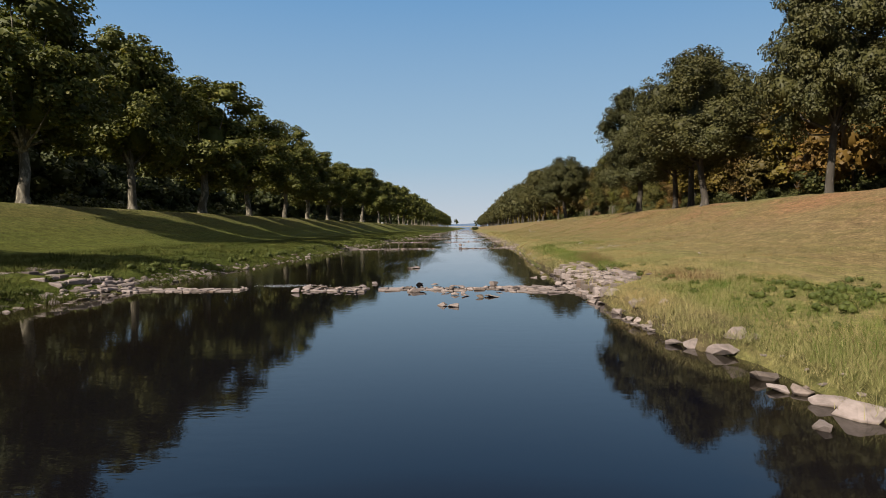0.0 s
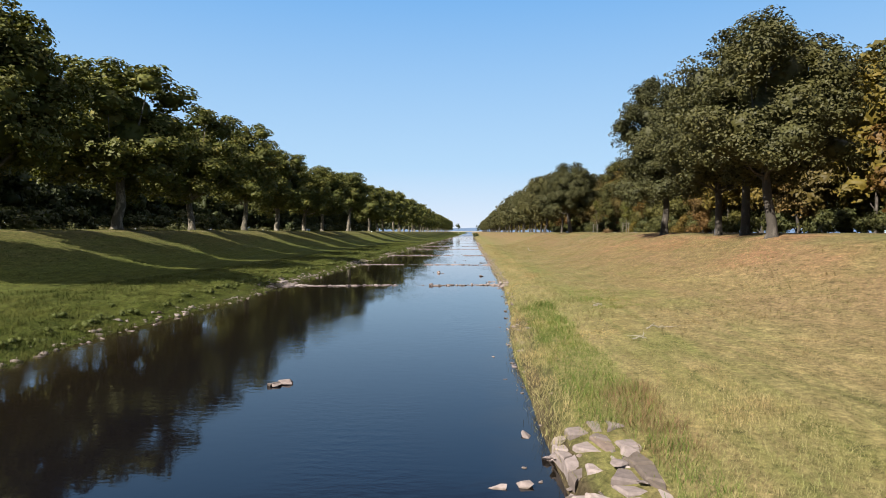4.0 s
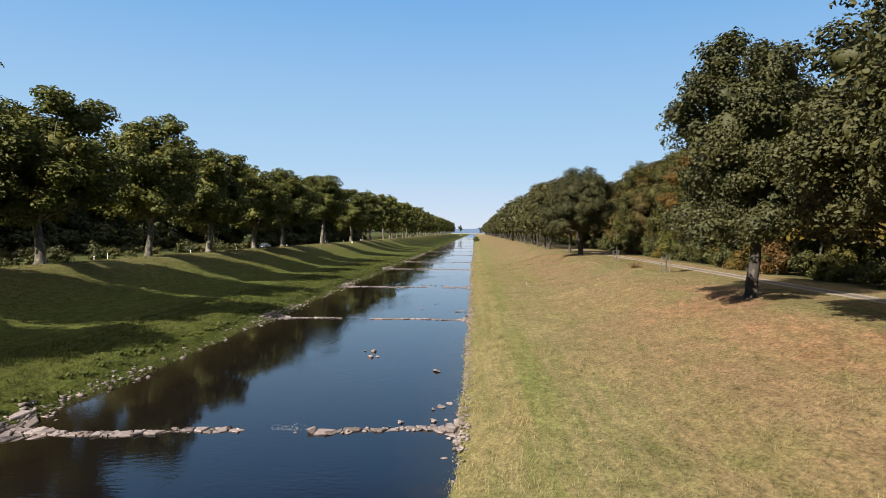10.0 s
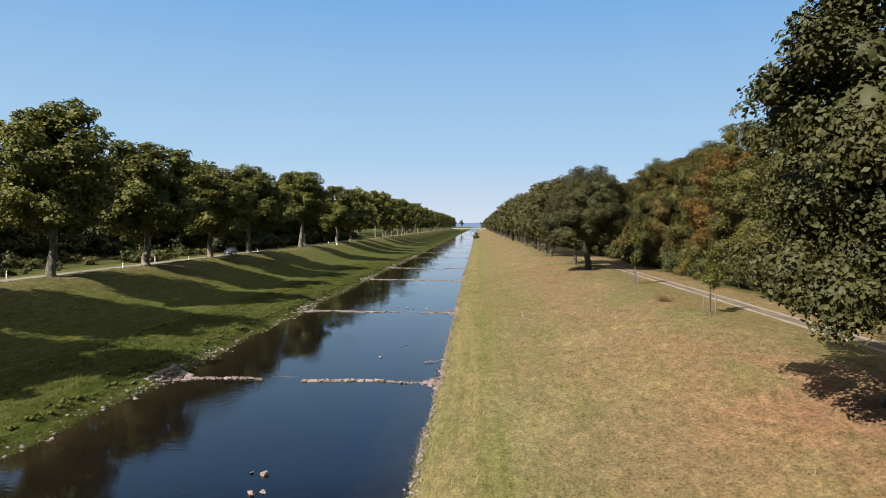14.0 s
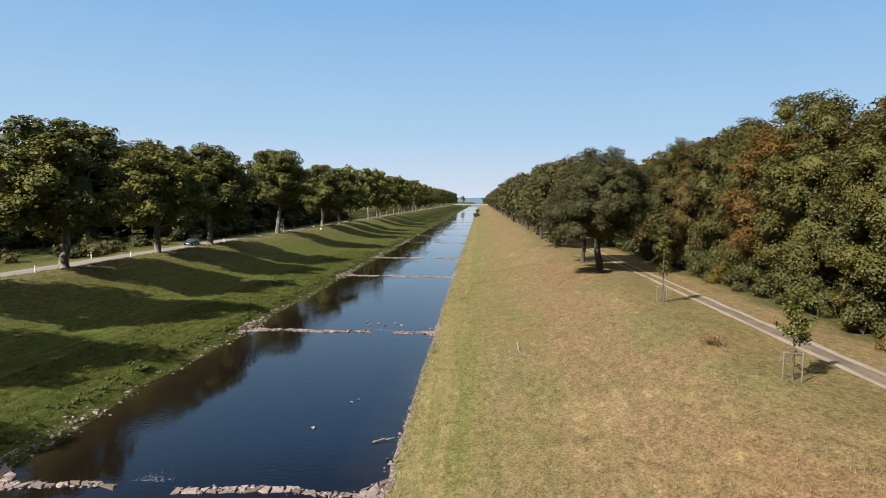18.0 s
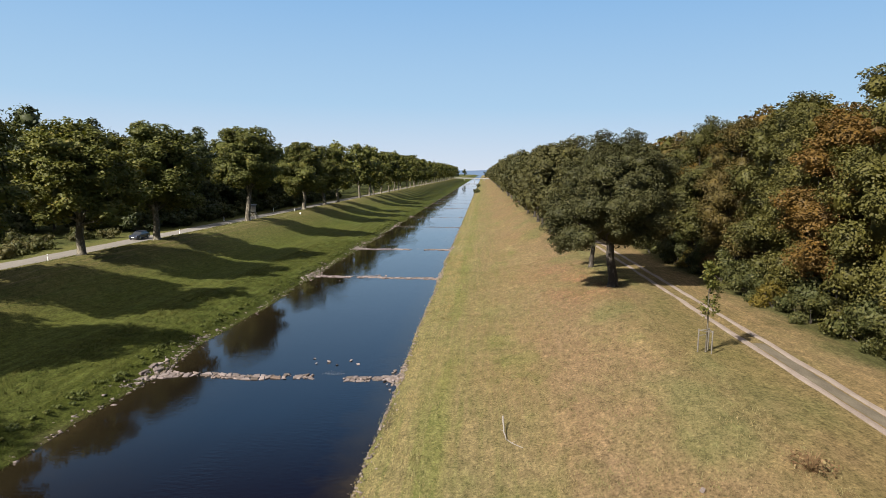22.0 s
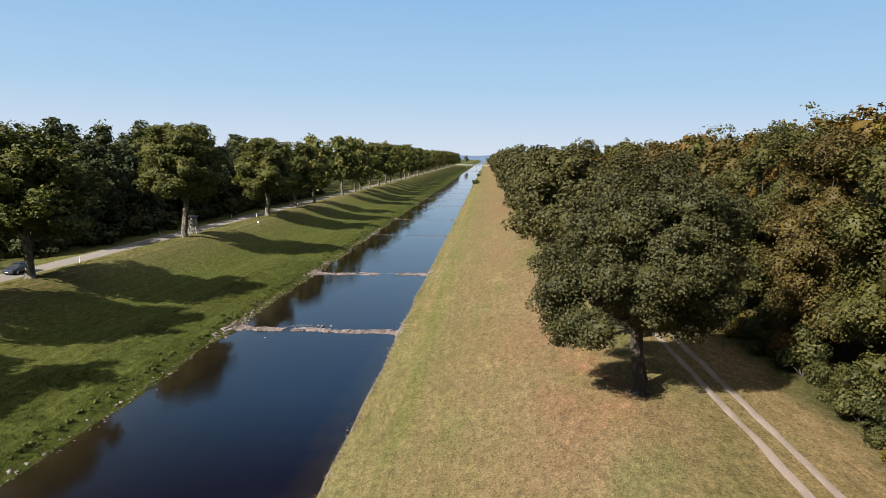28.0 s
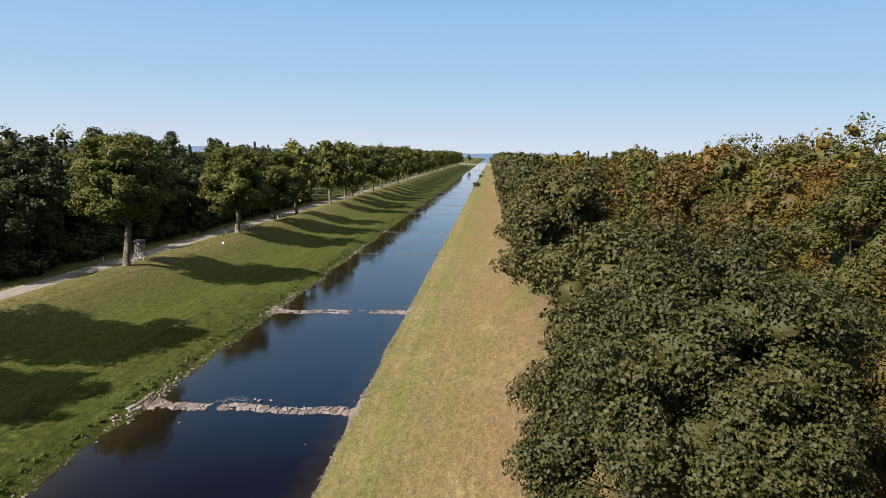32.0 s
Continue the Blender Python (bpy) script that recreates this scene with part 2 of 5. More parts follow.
    pale = n.value(n.noise(n.pos((1.0, 0.5, 1)), 0.9, 5, 0.7), 0.52, 0.75)
    base = n.mix(n.math("MULTIPLY", pale, 0.4), base, n.mix(1.0, base, (1.5, 1.4, 1.35), "MULTIPLY"))
    base = n.mix(n.value(big, 0.4, 0.65, 0.0, 0.45), base, n.mix(1.0, base, (1.06, 0.93, 0.88), "MULTIPLY"))
    tuft = n.noise(n.pos((1.2, 0.55, 1)), 1.7, 5, 0.72)
    base = n.mix(0.65, base, n.ramp(tuft, [(0.3, (0.2, 0.22, 0.18)), (0.7, (0.82, 0.8, 0.77))]), "OVERLAY")
    base = n.mix(0.9, base, n.ramp(fine, [(0.32, (0.15, 0.16, 0.15)), (0.68, (0.86, 0.85, 0.82))]), "OVERLAY")
    h = n.math("ADD", n.math("MULTIPLY", fine, 0.5), n.math("ADD", mid, n.math("MULTIPLY", tuft, 0.6)))
    n.bump(h, 0.6, 0.2)
    base = n.mix(1.0, base, (0.77, 0.77, 0.77), "MULTIPLY")
    return n.done(base, 0.95, 0, 0.05)


def water_material():
    n = Nodes("canal_water")
    pos = n.pos((1.0, 0.5, 1))
    # calm below each sill, rippled where the current is quick
    w1 = n.noise(n.pos((0.8, 1.6, 1)), 2.2, 3, 0.55)
    w2 = n.noise(n.pos((1.0, 1.4, 1)), 0.35, 2)
    quick = n.value(n.noise(n.pos((0.16, 0.05, 1)), 1.0, 2), 0.42, 0.64, 0.12, 1.0)
    ysep = n.add("SeparateXYZ")
    n.link(n.pos(), ysep.inputs[0])
    quick = n.math("MULTIPLY", quick, n.value(ysep.outputs["Y"], 26.0, 34.0, 0.3, 1.0))
    h = n.math("ADD", n.math("MULTIPLY", n.math("MULTIPLY", w1, quick), 0.5), n.math("MULTIPLY", w2, 0.06))
    n.bump(h, 0.15, 0.12)
    sep = n.add("SeparateXYZ")
    n.link(n.pos(), sep.inputs[0])
    xx = n.math("ADD", sep.outputs["X"], n.value(n.noise(n.pos(), 0.5, 3), 0.2, 0.8, -1.2, 1.2))
    # brown bed in the shallows; the left also carries painted brown of reflected trees
    bed = n.ramp(n.value(xx, -17.0, 7.0), [(0.0, (0.026, 0.019, 0.009)), (0.10, (0.013, 0.010, 0.005)), (0.22, (0.007, 0.0055, 0.0035)), (0.45, (0.004, 0.0036, 0.004)),
                                          (0.82, (0.003, 0.003, 0.005)), (0.93, (0.010, 0.008, 0.005)), (1.0, (0.035, 0.026, 0.012))])
    n.bsdf.inputs["IOR"].default_value = 1.35
    return n.done(bed, 0.03, 0, 0.5)


def gravel_material(name, a, b):
    n = Nodes(name)
    f = n.noise(n.pos((1, 0.3, 1)), 1.5, 5)
    g = n.noise(n.pos(), 18.0, 4, 0.7)
    c = n.mix(0.6, n.ramp(f, [(0.3, a), (0.7, b)]), n.ramp(g, [(0.3, (0.3, 0.3, 0.3)), (0.7, (0.72, 0.72, 0.72))]), "OVERLAY")
    n.bump(g, 0.5, 0.03)
    return n.done(c, 0.92, 0, 0.2)


def blade_material(name, stops):
    n = Nodes(name)
    isl = n.add("NewGeometry").outputs["Random Per Island"]
    c = n.ramp(isl, stops)
    c = n.mix(0.75, c, n.ramp(n.noise(n.pos((1, 0.6, 1)), 0.45, 5, 0.65), [(0.32, (0.6, 0.78, 0.5)), (0.5, (0.95, 0.97, 0.85)), (0.68, (1.3, 1.1, 1.0))]), "MULTIPLY")
    c = n.mix(1.0, c, (0.78, 0.78, 0.78), "MULTIPLY")
    return n.done(c, 0.85, 0, 0.08)


def plain_material(name, c1, c2, scale=8.0, rough=0.6, metal=0.0, spec=0.3):
    n = Nodes(name)
    f = n.noise(n.pos((1, 1, 1), True), scale, 5)
    n.bump(f, 0.15, 0.01)
    return n.done(n.ramp(f, [(0.3, c1), (0.7, c2)]), rough, metal, spec)


M_GROUND = ground_material()
M_WATER = water_material()
M_ROAD = gravel_material("pale_road", (0.150, 0.136, 0.118), (0.19, 0.172, 0.15))
M_TRACK = gravel_material("track_gravel", (0.15, 0.118, 0.098), (0.225, 0.184, 0.152))
M_TRACK_MID = gravel_material("worn_track", (0.075, 0.062, 0.045), (0.125, 0.105, 0.074))
M_STONE = stone_material("sandstone_rubble", 0.7)
M_PLANE = leaf_material("plane_leaves", (0.052, 0.060, 0.013), (0.096, 0.105, 0.024), (0.19, 0.165, 0.044), 0.12, None, 0.18, 0.87)
M_OAK = leaf_material("oak_leaves", (0.062, 0.064, 0.022), (0.092, 0.092, 0.032), (0.125, 0.114, 0.044), 0.06, None, 0.1, 0.57)
M_WOOD_R = leaf_material("autumn_wood_leaves", (0.080, 0.067, 0.020), (0.118, 0.098, 0.029), (0.15, 0.118, 0.038), 0.06,
                         [(0.0, (0.58, 0.74, 0.72)), (0.25, (0.82, 0.94, 0.75)), (0.38, (1.12, 1.14, 0.58)), (0.55, (1.14, 0.98, 0.62)), (0.72, (1.2, 0.86, 0.64)), (0.86, (1.08, 0.72, 0.64)), (1.0, (0.7, 0.82, 0.78))], 0.12, 0.7)
M_WOOD_L = leaf_material("green_wood_leaves", (0.022, 0.031, 0.011), (0.051, 0.063, 0.021), (0.081, 0.081, 0.027), 0.08, None, 0.15)
M_SHRUB = leaf_material("shrub_leaves", (0.036, 0.043, 0.013), (0.072, 0.078, 0.024), (0.117, 0.106, 0.036), 0.1)
M_DRYBUSH = leaf_material("dry_clearing_leaves", (0.07, 0.068, 0.025), (0.115, 0.105, 0.04), (0.15, 0.125, 0.055), 0.15)
M_HERB = leaf_material("bank_herbs", (0.046, 0.062, 0.013), (0.074, 0.092, 0.021), (0.11, 0.115, 0.034), 0.1)
M_BARK_P = bark_material("plane_bark", (0.085, 0.075, 0.056), (0.23, 0.205, 0.16), 0.56)
M_BARK_O = bark_material("oak_bark", (0.05, 0.043, 0.035), (0.12, 0.105, 0.09), 0.62)
M_BLADE_DRY = blade_material("dry_grass", [(0.0, (0.150, 0.120, 0.054)), (0.5, (0.212, 0.172, 0.085)), (0.85, (0.28, 0.236, 0.13)), (1.0, (0.133, 0.133, 0.045))])
M_BLADE_GREEN = blade_material("green_grass", [(0.0, (0.036, 0.050, 0.010)), (0.6, (0.064, 0.076, 0.017)), (1.0, (0.11, 0.103, 0.033))])
M_BLADE_FRESH = blade_material("fresh_grass", [(0.0, (0.075, 0.115, 0.022)), (0.6, (0.115, 0.15, 0.034)), (1.0, (0.19, 0.18, 0.065))])
M_BLADE_MIX = blade_material("bank_grass", [(0.0, (0.125, 0.136, 0.042)), (0.3, (0.24, 0.20, 0.092)), (1.0, (0.36, 0.30, 0.16))])
M_BLADE_RUST = blade_material("rust_weeds", [(0.0, (0.13, 0.075, 0.04)), (0.6, (0.2, 0.12, 0.07)), (1.0, (0.22, 0.17, 0.09))])
M_GREYWOOD = plain_material("weathered_wood", (0.2, 0.178, 0.15), (0.31, 0.28, 0.24), 12, 0.85)
M_POST = plain_material("grey_post_wood", (0.09, 0.08, 0.068), (0.16, 0.142, 0.12), 12, 0.85)
M_WHITE = plain_material("white_plastic", (0.72, 0.72, 0.70), (0.80, 0.80, 0.78), 6, 0.5)
M_BLACK = plain_material("black_plastic", (0.015, 0.015, 0.016), (0.03, 0.03, 0.03), 6, 0.5)
M_BONE = plain_material("bleached_branch", (0.17, 0.152, 0.13), (0.25, 0.226, 0.195), 10, 0.8)
M_CONCRETE = plain_material("pale_concrete", (0.2, 0.2, 0.19), (0.28, 0.275, 0.26), 0.5, 0.85)


# ---- mesh helpers ----
def nmesh(name, verts, polys, mat=None, smooth=False):
    """A mesh from arrays: polys is a list of integer arrays, each (n, 3) or (n, 4)."""
    me = bpy.data.meshes.new(name)
    verts = np.asarray(verts, dtype=np.float32)
    polys = [np.asarray(p, dtype=np.int32) for p in polys if len(p)]
    loops = np.concatenate([p.ravel() for p in polys])
    sizes = np.concatenate([np.full(len(p), p.shape[1], dtype=np.int32) for p in polys])
    starts = np.concatenate([[0], np.cumsum(sizes)[:-1]]).astype(np.int32)
    me.vertices.add(len(verts))
    me.vertices.foreach_set("co", verts.ravel())
    me.loops.add(len(loops))
    me.loops.foreach_set("vertex_index", loops)
    me.polygons.add(len(sizes))
    me.polygons.foreach_set("loop_start", starts)
    me.polygons.foreach_set("loop_total", sizes)
    me.update(calc_edges=True)
    if smooth:
        me.polygons.foreach_set("use_smooth", np.ones(len(sizes), dtype=bool))
    if mat:
        me.materials.append(mat)
    return me


def join(blocks):
    """Blocks of (verts, [polys]) joined into one."""
    vs, ps, off = [], [], 0
    for v, plist in blocks:
        vs.append(v)
        ps += [np.asarray(p) + off for p in plist if len(p)]
        off += len(v)
    return np.concatenate(vs), ps


def child(name, me, parent, label=""):
    ob = new(name, me)
    ob.parent = parent
    if label:
        ob["label"] = label
    return ob


def part(name, bm, material, parent, label=""):
    me = bpy.data.meshes.new(name)
    bm.to_mesh(me)
    bm.free()
    me.materials.append(material)
    return child(name, me, parent, label)


def box_bm(sx, sy, sz, at=(0, 0, 0), bevel=0.0, bm=None):
    bm = bm or bmesh.new()
    got = bmesh.ops.create_cube(bm, size=1.0, matrix=Matrix.Translation(at) @ Matrix.Diagonal((sx, sy, sz, 1)))
    if bevel:
        edges = list({e for v in got["verts"] for e in v.link_edges})
        bmesh.ops.bevel(bm, geom=edges, offset=bevel, segments=1, affect="EDGES")
    return bm


def tube(points, radii, sides=7):
    """A tapered tube along points, as a block."""
    pts = np.asarray(points, float)
    n = len(pts)
    ring = np.linspace(0, 2 * np.pi, sides, endpoint=False)
    vs = []
    for i in range(n):
        d = pts[min(i + 1, n - 1)] - pts[max(i - 1, 0)]
        d = d / (np.linalg.norm(d) + 1e-9)
        ref = np.array([1.0, 0, 0]) if abs(d[2]) > 0.8 else np.array([0, 0, 1.0])
        u = np.cross(d, ref)
        u /= np.linalg.norm(u)
        w = np.cross(d, u)
        vs.append(pts[i] + radii[i] * (np.cos(ring)[:, None] * u + np.sin(ring)[:, None] * w))
    q = []
    for i in range(n - 1):
        for s in range(sides):
            a, b = i * sides + s, i * sides + (s + 1) % sides
            q.append((a, b, b + sides, a + sides))
    v = np.concatenate(vs + [pts[-1:]])
    cap = [((n - 1) * sides + s, (n - 1) * sides + (s + 1) % sides, n * sides) for s in range(sides)]
    return v, [np.array(q), np.array(cap)]


def ico_block(level):
    bm = bmesh.new()
    bmesh.ops.create_icosphere(bm, subdivisions=level, radius=1.0)
    v = np.array([p.co[:] for p in bm.verts])
    f = np.array([[x.index for x in g.verts] for g in bm.faces])
    bm.free()
    return v, f


ICO1, ICO2 = ico_block(1), ico_block(2)


def unit(v):
    return v / (np.linalg.norm(v, axis=1, keepdims=True) + 1e-9)


def leaf_cards(rng, pos, normal, size):
    """A bent diamond-shaped leaf spray at each place."""
    n = len(pos)
    r = unit(rng.normal(size=(n, 3)))
    u = unit(np.cross(normal, r))
    w = np.cross(normal, u)
    s = size * rng.uniform(0.6, 1.35, (n, 1))
    a, b = s * 0.5, s * rng.uniform(0.26, 0.42, (n, 1))
    lift = normal * s * rng.uniform(0.02, 0.16, (n, 1))
    v = np.stack([pos + u * a - lift, pos + w * b + lift, pos - u * a - lift, pos - w * b + lift], 1).reshape(-1, 3)
    k = np.arange(n)[:, None] * 4
    return v, [np.concatenate([k + np.array([[0, 1, 2]]), k + np.array([[0, 2, 3]])])]


def clump_crown(rng, clumps, count, size, cores=True, core=0.6, level=1, jitter=0.45, centre=None, squash=0.85, upward=0.15):
    """Leaf sprays over the shells of many clumps, (x, y, z, r) rows, with darker leafy cores."""
    c = np.asarray(clumps, float)
    centre = c[:, :3].mean(0) if centre is None else np.asarray(centre)
    pick = rng.choice(len(c), int(count * 1.6), p=c[:, 3] ** 2 / (c[:, 3] ** 2).sum())
    d = unit(rng.normal(size=(len(pick), 3)))
    rad = c[pick, 3:4]
    p = c[pick, :3] + d * rad * rng.uniform(0.6, 1.22, (len(pick), 1)) * np.array([1, 1, squash])
    # leave out what lies deep inside a neighbouring clump
    far = np.linalg.norm(p[:, None, :] - c[None, :, :3], axis=2) / c[None, :, 3]
    keep = far.min(1) > 0.56
    p, d = p[keep][:count], d[keep][:count]
    nrm = unit(d * 0.75 + unit(p - centre) * 0.35 + rng.normal(size=p.shape) * jitter + np.array([0, 0, upward]))
    blocks = [leaf_cards(rng, p, nrm, size)]
    if cores:
        iv, fi = ICO1 if level == 1 else ICO2
        for row in c:
            wob = 1 + rng.normal(size=(len(iv), 1)) * 0.12
            blocks.append((row[:3] + iv * wob * row[3] * core * np.array([1, 1, squash]), [fi]))
    return join(blocks)


def crown_clumps(rng, rx, z0, z1, count, r0, r1, ragged=0.12, top_heavy=0.0):
    """Clumps placed within an uneven dome from z0 to z1."""
    zc, rz = (z0 + z1) / 2, (z1 - z0) / 2
    rows = []
    lobes = rng.uniform(0.82, 1.12, 7)
    for i in range(count):
        d = unit(rng.normal(size=(1, 3)))[0]
        a = math.atan2(d[1], d[0]) / (2 * math.pi) * 7
        lobe = lobes[int(a) % 7]
        f = rng.uniform(0.45, 1.0) ** 0.6
        r = rng.uniform(r0, r1)
        shrink = 1 - 0.8 * r / rx
        k = f * shrink * lobe + rng.normal() * ragged * 0.4
        taper = 1.0 + top_heavy * d[2]
        rows.append((d[0] * rx * k * taper, d[1] * rx * k * taper, zc + d[2] * rz * f * (1 - 0.75 * r / rz), r))
    return rows


def trunk_block(rng, height, radius, clumps, limbs, fork, lean=0.3, sides=9):
    """A flared, slightly bent stem with limbs that reach into the crown."""
    zs = np.array([-0.3, 0.0, 0.35, 1.2, fork * 0.6, fork, fork + (height - fork) * 0.5, height * 0.88])
    bend = np.cumsum(rng.normal(size=(len(zs), 2)) * lean * 0.25, axis=0)
    bend[:4] = 0
    pts = np.column_stack([bend, zs])
    rad = radius * np.array([1.7, 1.45, 1.12, 1.0, 0.9, 0.8, 0.42, 0.08])
    blocks = [tube(pts, rad, sides)]
    targets = sorted(clumps, key=lambda c: rng.uniform())[:limbs]
    for c in targets:
        t = rng.uniform(0.0, 0.45)
        z = fork * 0.85 + (height - fork) * t * 0.6
        s = np.array([np.interp(z, zs, pts[:, 0]), np.interp(z, zs, pts[:, 1]), z])
        e = np.array(c[:3])
        m = (s + e) / 2 + np.array([0, 0, -0.08 * np.linalg.norm(e - s)]) + rng.normal(size=3) * 0.3
        r = radius * rng.uniform(0.28, 0.5) * (1 - 0.5 * t)
        blocks.append(tube([s, (s + m) / 2 + rng.normal(size=3) * 0.1, m, e], [r, r * 0.75, r * 0.5, r * 0.15], 6))
    return join(blocks)


def crown_lobes(rng, rx, z0, z1, count, small, large, belly=0.45):
    """Leafy masses spread evenly over an uneven dome from z0 to z1, widest at the belly: (x, y, z, r) rows."""
    zc = z0 + (z1 - z0) * belly
    rows = []
    for i in range(count):
        dz = 1 - 1.86 * (i + 0.5) / count
        a = i * 2.39996 + rng.uniform(-0.35, 0.35)
        h = math.sqrt(max(0.0, 1 - dz * dz))
        d = np.array([math.cos(a) * h, math.sin(a) * h, dz + rng.uniform(-0.12, 0.12)])
        r = rx * rng.uniform(small, large)
        reach = rng.uniform(0.82, 1.06)
        rz = (z1 - zc) if d[2] > 0 else (zc - z0)
        out = max(0.2, rx * reach - r * 0.95)
        rows.append((d[0] * out, d[1] * out, zc + d[2] * max(0.3, rz * reach - r * 0.8), r))
    return np.array(rows)


def lobe_clumps(rng, lobes, per, centre):
    """Leaf clumps over the outer side of each lobe."""
    rows = []
    for x, y, z, r in lobes:
        c = np.array([x, y, z])
        out = unit((c - centre)[None, :])[0]
        for _ in range(per):
            d = unit((rng.normal(size=3) * 0.8 + out * 0.75 + np.array([0, 0, 0.2]))[None, :])[0]
            q = r * rng.uniform(0.24, 0.48)
            rows.append((*(c + d * (r * rng.uniform(0.92, 1.26) - q * 0.6) * np.array([1, 1, 0.9])), q))
    return np.array(rows)


def leafy_crown(rng, lobes, per, count, size, flat=0.75, upward=0.35, jitter=0.42, core=0.55, fill=0.55):
    """Leaf sprays over clumps over lobes, with a closed leafy middle to each lobe."""
    centre = np.array([lobes[:, 0].mean(), lobes[:, 1].mean(), lobes[:, 2].min() * 0.6 + lobes[:, 2].max() * 0.4])
    c = lobe_clumps(rng, lobes, per, centre)
    pick = rng.choice(len(c), int(count * (1.53 - fill)), p=c[:, 3] ** 2 / (c[:, 3] ** 2).sum())
    d = unit(rng.normal(size=(len(pick), 3)) + np.array([0, 0, 0.25]))
    p = c[pick, :3] + d * c[pick, 3:4] * rng.uniform(0.66, 1.15, (len(pick), 1)) * np.array([1, 1, flat])
    # leaves that close the sides of each lobe between its clumps
    pick = rng.choice(len(lobes), int(count * fill), p=lobes[:, 3] ** 2 / (lobes[:, 3] ** 2).sum())
    e = unit(rng.normal(size=(len(pick), 3)))
    p = np.concatenate([p, lobes[pick, :3] + e * lobes[pick, 3:4] * rng.uniform(core + 0.02, 0.86, (len(pick), 1)) * np.array([1, 1, 0.9])])
    d = np.concatenate([d, e])
    # the dense middle of the crown: closed blobs added to stop sun leaking through
    half = (lobes[:, :3].max(0) - lobes[:, :3].min(0)) / 2
    middle = [(centre + half * np.array([math.cos(k * 2.4) * 0.26, math.sin(k * 2.4) * 0.26, (k - 3) / 3 * 0.5]), half * 0.34) for k in range(7)]
    for at, radii in middle:
        e = unit(rng.normal(size=(count // 40, 3)))
        p = np.concatenate([p, at + e * radii * rng.uniform(1.0, 1.15, (len(e), 1))])
        d = np.concatenate([d, e])
    order = rng.permutation(len(p))
    p, d = p[order], d[order]
    deep = (np.linalg.norm(p[:, None, :] - lobes[None, :, :3], axis=2) / lobes[None, :, 3]).min(1)
    keep = deep > core - 0.03
    p, d = p[keep][:count], d[keep][:count]
    nrm = unit(d * 0.65 + unit(p - centre) * 0.4 + rng.normal(size=p.shape) * jitter + np.array([0, 0, upward]))
    blocks = [leaf_cards(rng, p, nrm, size)]
    iv, fi = ICO2
    for at, radii in middle:
        blocks.append((at + iv * (1 + rng.normal(size=(len(iv), 1)) * 0.1) * radii, [fi]))
    for row in lobes:
        wob = 1 + rng.normal(size=(len(iv), 1)) * 0.13
        blocks.append((row[:3] + iv * wob * row[3] * core * np.array([1, 1, 0.9]), [fi]))
    return join(blocks)


def make_tree(name, seed, height, rx, z0, bark, leaf, count, size, lobes, radius, limbs, label, group="", per=9, small=0.25, large=0.4, belly=0.45, lean=0.4, flat=0.75, upward=0.35, core=0.55, fill=0.55, extra=()):
    """A tree on its foot at the origin; extra: further lobes, (x, y, z, r), such as a low bough or a loose top."""
    rng = np.random.default_rng(seed)
    lb = crown_lobes(rng, rx, z0, height, lobes, small, large, belly)
    if extra:
        lb = np.concatenate([lb, np.array(extra, float)])
    root = tagged(new(name), label, "tree", group)
    tv, tp = trunk_block(rng, height, radius, [tuple(r) for r in lb], limbs, z0 + (height - z0) * 0.1, lean)
    child("trunk", nmesh("trunk", tv, tp, bark, True), root)
    child("crown", nmesh("crown", *leafy_crown(rng, lb, per, count, size, flat, upward, 0.42, core, fill), leaf), root)
    return root


def place(root, x, y, z, turn, scale=1.0, tall=1.0):
    return Matrix.LocRotScale((x, y, z), Euler((0, 0, turn)), (scale, scale, scale * tall))


# ---- ground and water ----
PROFILE = [(-4500, 4.5), (-300, 4.5), (-70, 4.5), (-58, 4.2), (-53.6, 4.45), (-52.2, 4.6), (-47.0, 4.6), (-45.2, 5.08), (-43, 5.42), (-41.2, 5.25), (-38.5, 4.4), (-33, 2.5), (-29.5, 1.55), (-25, 1.2),
           (-19, 0.85), (-17.2, 0.55), (-16.2, 0.2), (-15.4, 0.0), (-14.2, -0.35), (-11, -0.7), (0, -0.7), (3.4, -0.5), (4.75, -0.28), (5.0, -0.02), (5.2, 0.36), (6.4, 0.75), (9, 1.05),
           (13, 1.35), (16, 1.85), (19.5, 2.85), (23, 4.1), (25.5, 4.9), (27.5, 5.15), (31, 5.2), (36, 5.2), (42, 5.0), (300, 5.0), (4500, 5.0)]
PX = np.array([p[0] for p in PROFILE], float)
PZ = np.array([p[1] for p in PROFILE], float)


def rough(x, y):
    """Small unevenness of the meadows, none on the road, the track or the bed."""
    n = noise.noise((x * 0.13, y * 0.11, 3.1)) * 0.16 + noise.noise((x * 0.5, y * 0.4, 7.7)) * 0.07
    if -54 < x < -42 or 31 < x < 36.5:
        n *= 0.15
    if -27 < x < -16.3:
        n += (noise.noise((x * 0.95, y * 0.75, 1.7)) * 0.24 + noise.noise((x * 0.45, y * 0.4, 8.7)) * 0.14) * min(1.0, (x + 27) / 3, (-16.3 - x) / 0.6)
    if -15.6 < x < 5.2:
        n *= 0.5
    return n


